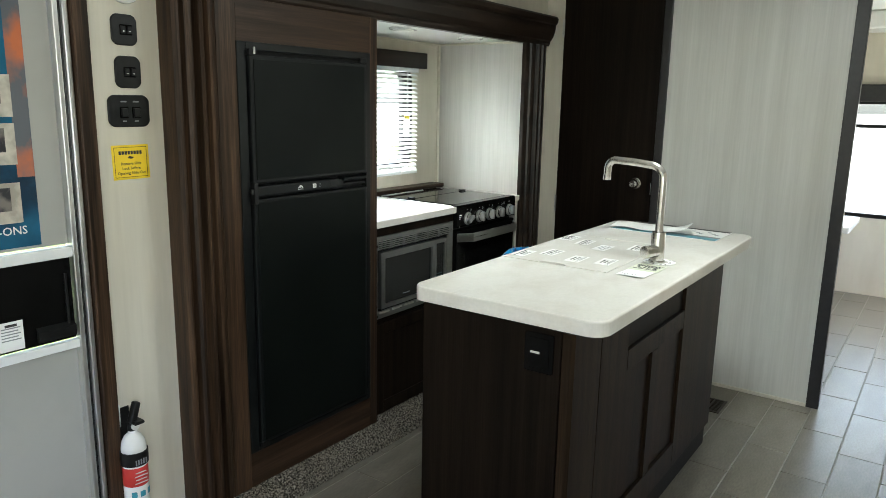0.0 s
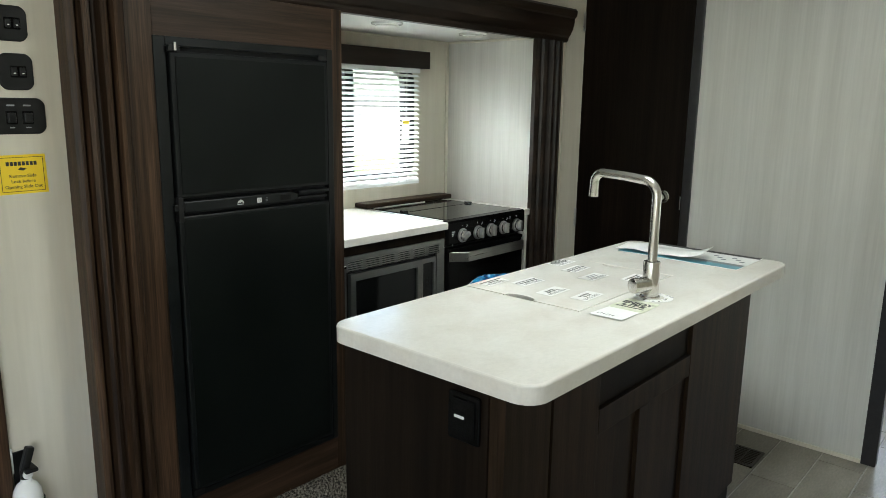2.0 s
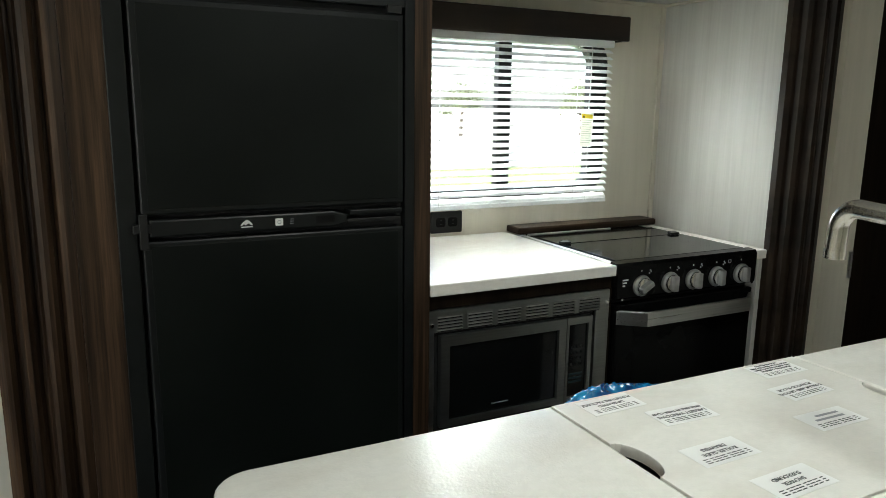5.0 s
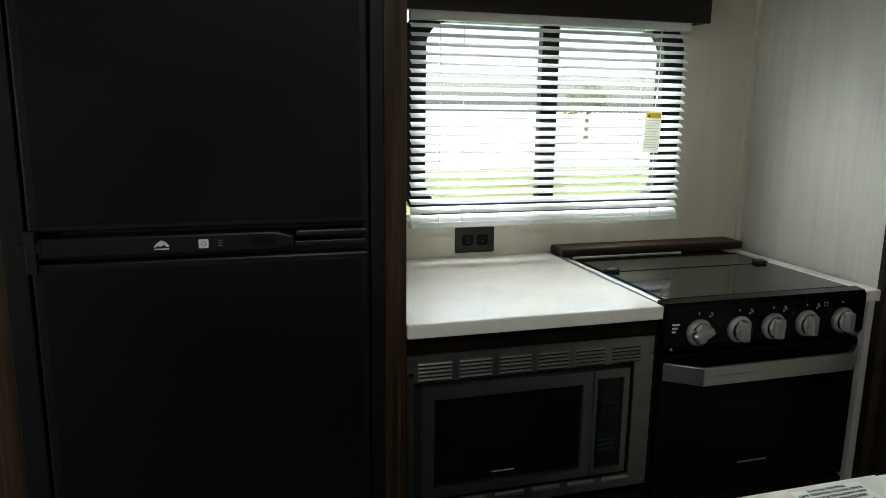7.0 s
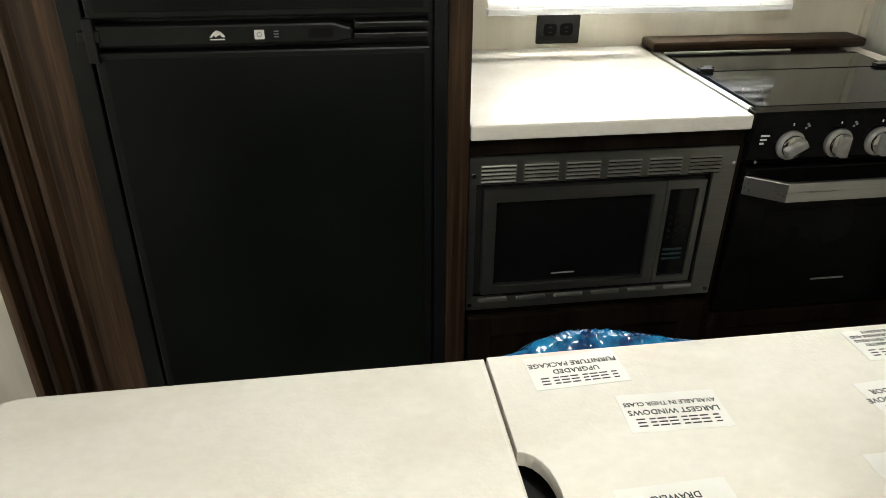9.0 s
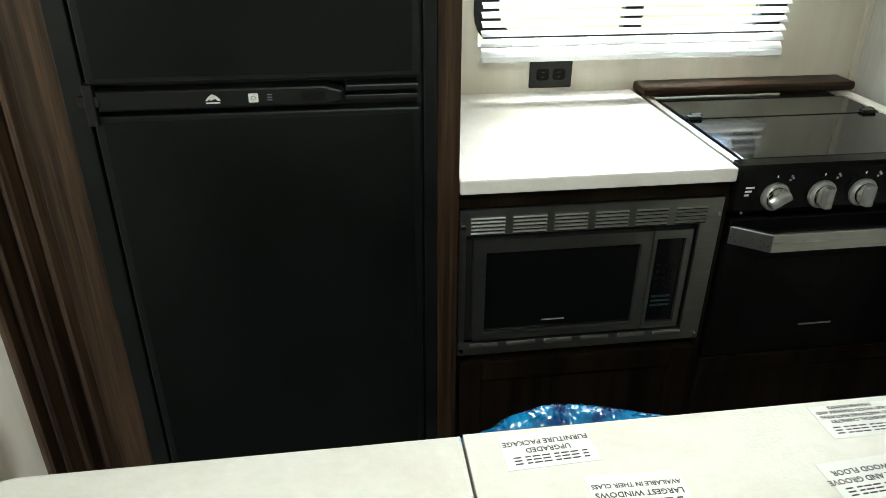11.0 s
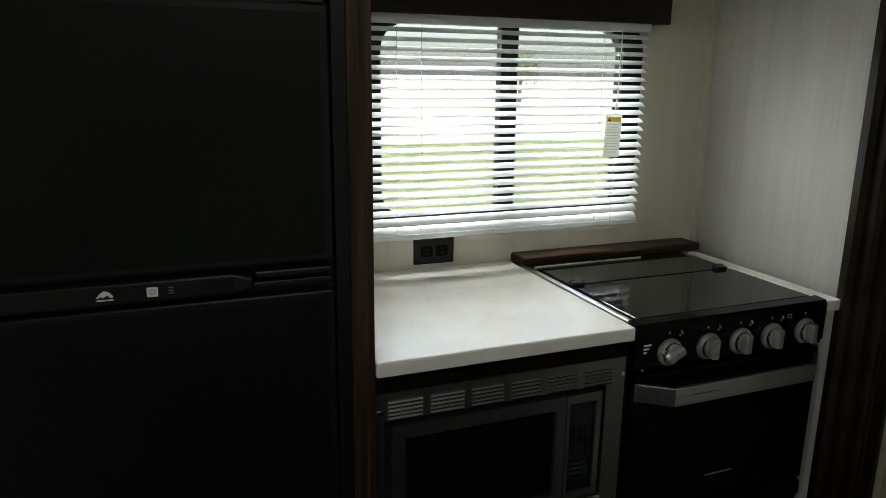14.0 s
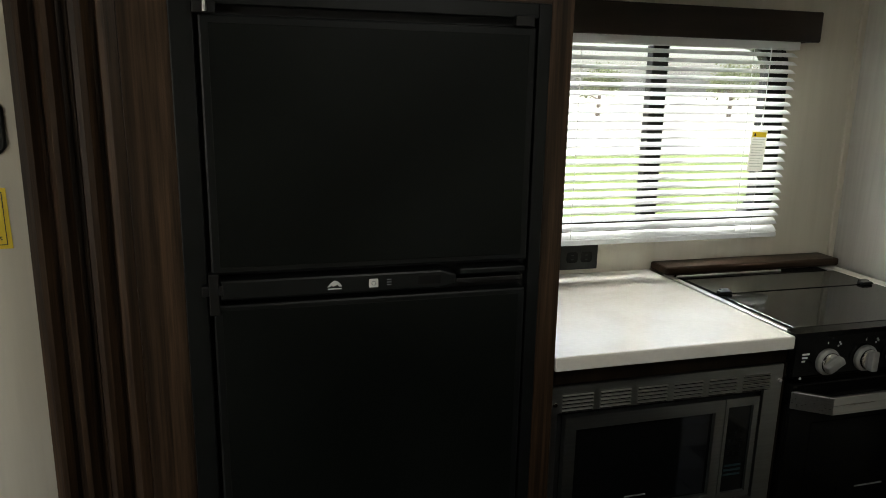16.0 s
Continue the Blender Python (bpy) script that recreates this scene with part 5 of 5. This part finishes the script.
put("bracket", extrude_profile([(0.0, 0.0), (0.05, 0.0), (0.20, 0.12), (0.20, 0.18), (0.16, 0.18)], 0.03, Matrix(((1, 0, 0, -0.76), (0, 1, 0, 5.45), (0, 0, 1, 0.4145), (0, 0, 0, 1)))), M["white_gloss"], tb)
put("leg", box(-0.78, -0.72, 5.42, 5.50, 0.0, 0.594, 0.004), M["white_gloss"], tb)
cl = thing("ceiling_vent", (-0.45, 5.8, CEIL), "white moulded fitting under the ceiling", "ceiling fitting")
put("cover", box(-0.62, -0.30, 5.60, 5.95, 1.94, CEIL - 0.001, 0.02, 3), M["white_gloss"], cl)

# ---------------------------------------------------------------- outdoors
gm = bmesh.new()
bmesh.ops.create_grid(gm, x_segments=40, y_segments=40, size=400)
bmesh.ops.translate(gm, vec=(0, 0, -0.85), verts=gm.verts)
structure("ground", gm, M["gravel"], "pale gravel yard outside", "ground")
gs = bmesh.new()
bmesh.ops.create_grid(gs, x_segments=30, y_segments=60, size=1)
bmesh.ops.scale(gs, vec=(9, 22, 1), verts=gs.verts)
bmesh.ops.translate(gs, vec=(-15, 16, -0.82), verts=gs.verts)
structure("lawn", gs, M["grass"], "green grass verge outside the kitchen window", "lawn")


def tree(x, y, h, seed):
    rnd = random.Random(seed)
    t = thing("tree", (x, y, -0.85), "leafy green tree beyond the grass", "tree", "trees outside")
    tr = bmesh.new()
    add(tr, tube([(0, 0, 0), (0.05, 0.02, h * 0.3), (0.0, 0.1, h * 0.6), (0.1, 0.0, h * 0.85)], [0.18, 0.14, 0.09, 0.03], 8))
    tips = []
    for i in range(9):
        a, z = rnd.uniform(0, 6.28), h * rnd.uniform(0.35, 0.75)
        e = Vector((math.cos(a) * h * 0.28, math.sin(a) * h * 0.28, z + h * 0.14))
        add(tr, tube([(0, 0.05, z), e * 0.6 + Vector((0, 0, z * 0.4)), e], [0.06, 0.04, 0.015], 6))
        tips.append(e)
    part("trunk", tr, M["bark"], t)
    tips += [Vector((0, 0, h * 0.9)), Vector((0.3, 0.2, h * 0.75))]
    vs, fs = [], []
    for e in tips:
        for k in range(150):
            c = e + Vector((rnd.gauss(0, h * 0.075), rnd.gauss(0, h * 0.075), rnd.gauss(0, h * 0.065)))
            n_ = Vector((rnd.gauss(0, 1), rnd.gauss(0, 1), rnd.gauss(0, 1))).normalized()
            u_ = n_.orthogonal().normalized() * rnd.uniform(0.07, 0.15)
            v_ = n_.cross(u_)
            q = len(vs)
            vs += [tuple(c + u_), tuple(c + v_ * 0.5), tuple(c - u_), tuple(c - v_ * 0.5)]
            fs.append((q, q + 1, q + 2, q + 3))
    lm_ = bpy.data.meshes.new("crown")
    lm_.from_pydata(vs, [], fs)
    tagged(part("crown", lm_, M["leaf"], t), kind="stuff")


for i, (x, y, h) in enumerate(((-46, 36, 4.2), (-49, 27, 3.8), (-52, 44, 4.6))):
    tree(x, y, h, 10 + i)

# ---------------------------------------------------------------- floor tiles
PITCH, LENGTH, GAP = 0.1665, 0.487, 0.0045
floor = bpy.data.objects["floor"]
tile_meshes = {}


def tile_mesh(w, l):
    key = (round(w, 3), round(l, 3))
    if key not in tile_meshes:
        bm = bmesh.new()
        hw, hl, c, d = w / 2, l / 2, 0.0012, 0.0045
        lo_ = [bm.verts.new((x, y, -d)) for x, y in ((-hw, -hl), (hw, -hl), (hw, hl), (-hw, hl))]
        mid = [bm.verts.new((x, y, -c)) for x, y in ((-hw, -hl), (hw, -hl), (hw, hl), (-hw, hl))]
        up_ = [bm.verts.new((x, y, 0)) for x, y in ((-hw + c, -hl + c), (hw - c, -hl + c), (hw - c, hl - c), (-hw + c, hl - c))]
        for a, b_ in ((lo_, mid), (mid, up_)):
            for i in range(4):
                bm.faces.new((a[i], a[(i + 1) % 4], b_[(i + 1) % 4], b_[i]))
        bm.faces.new(up_)
        me = finish(bm, "tile")
        me.materials.append(M["tile"])
        tile_meshes[key] = me
    return tile_meshes[key]


xs = -0.662 - 7 * PITCH
for i in range(16):
    x0, x1 = xs + i * PITCH + GAP / 2, xs + (i + 1) * PITCH - GAP / 2
    x0, x1 = max(x0, WALL_X + 0.002), min(x1, RIGHT_X - 0.002)
    if x1 - x0 < 0.02:
        continue
    start = 3.175 - 0.177 * (i - 7)
    k0 = math.floor((REAR_Y - start) / LENGTH)
    for k in range(k0, k0 + 20):
        y0, y1 = start + k * LENGTH + GAP / 2, start + (k + 1) * LENGTH - GAP / 2
        y0, y1 = max(y0, REAR_Y + 0.002), min(y1, FAR_Y - 0.002)
        if y1 - y0 < 0.02 or (x1 < -1.13 and y0 > END_Y):
            continue
        o = new("tile", tile_mesh(x1 - x0, y1 - y0))
        o.parent = floor
        o.location = ((x0 + x1) / 2, (y0 + y1) / 2, 0.0 + 0.0004 * random.random())
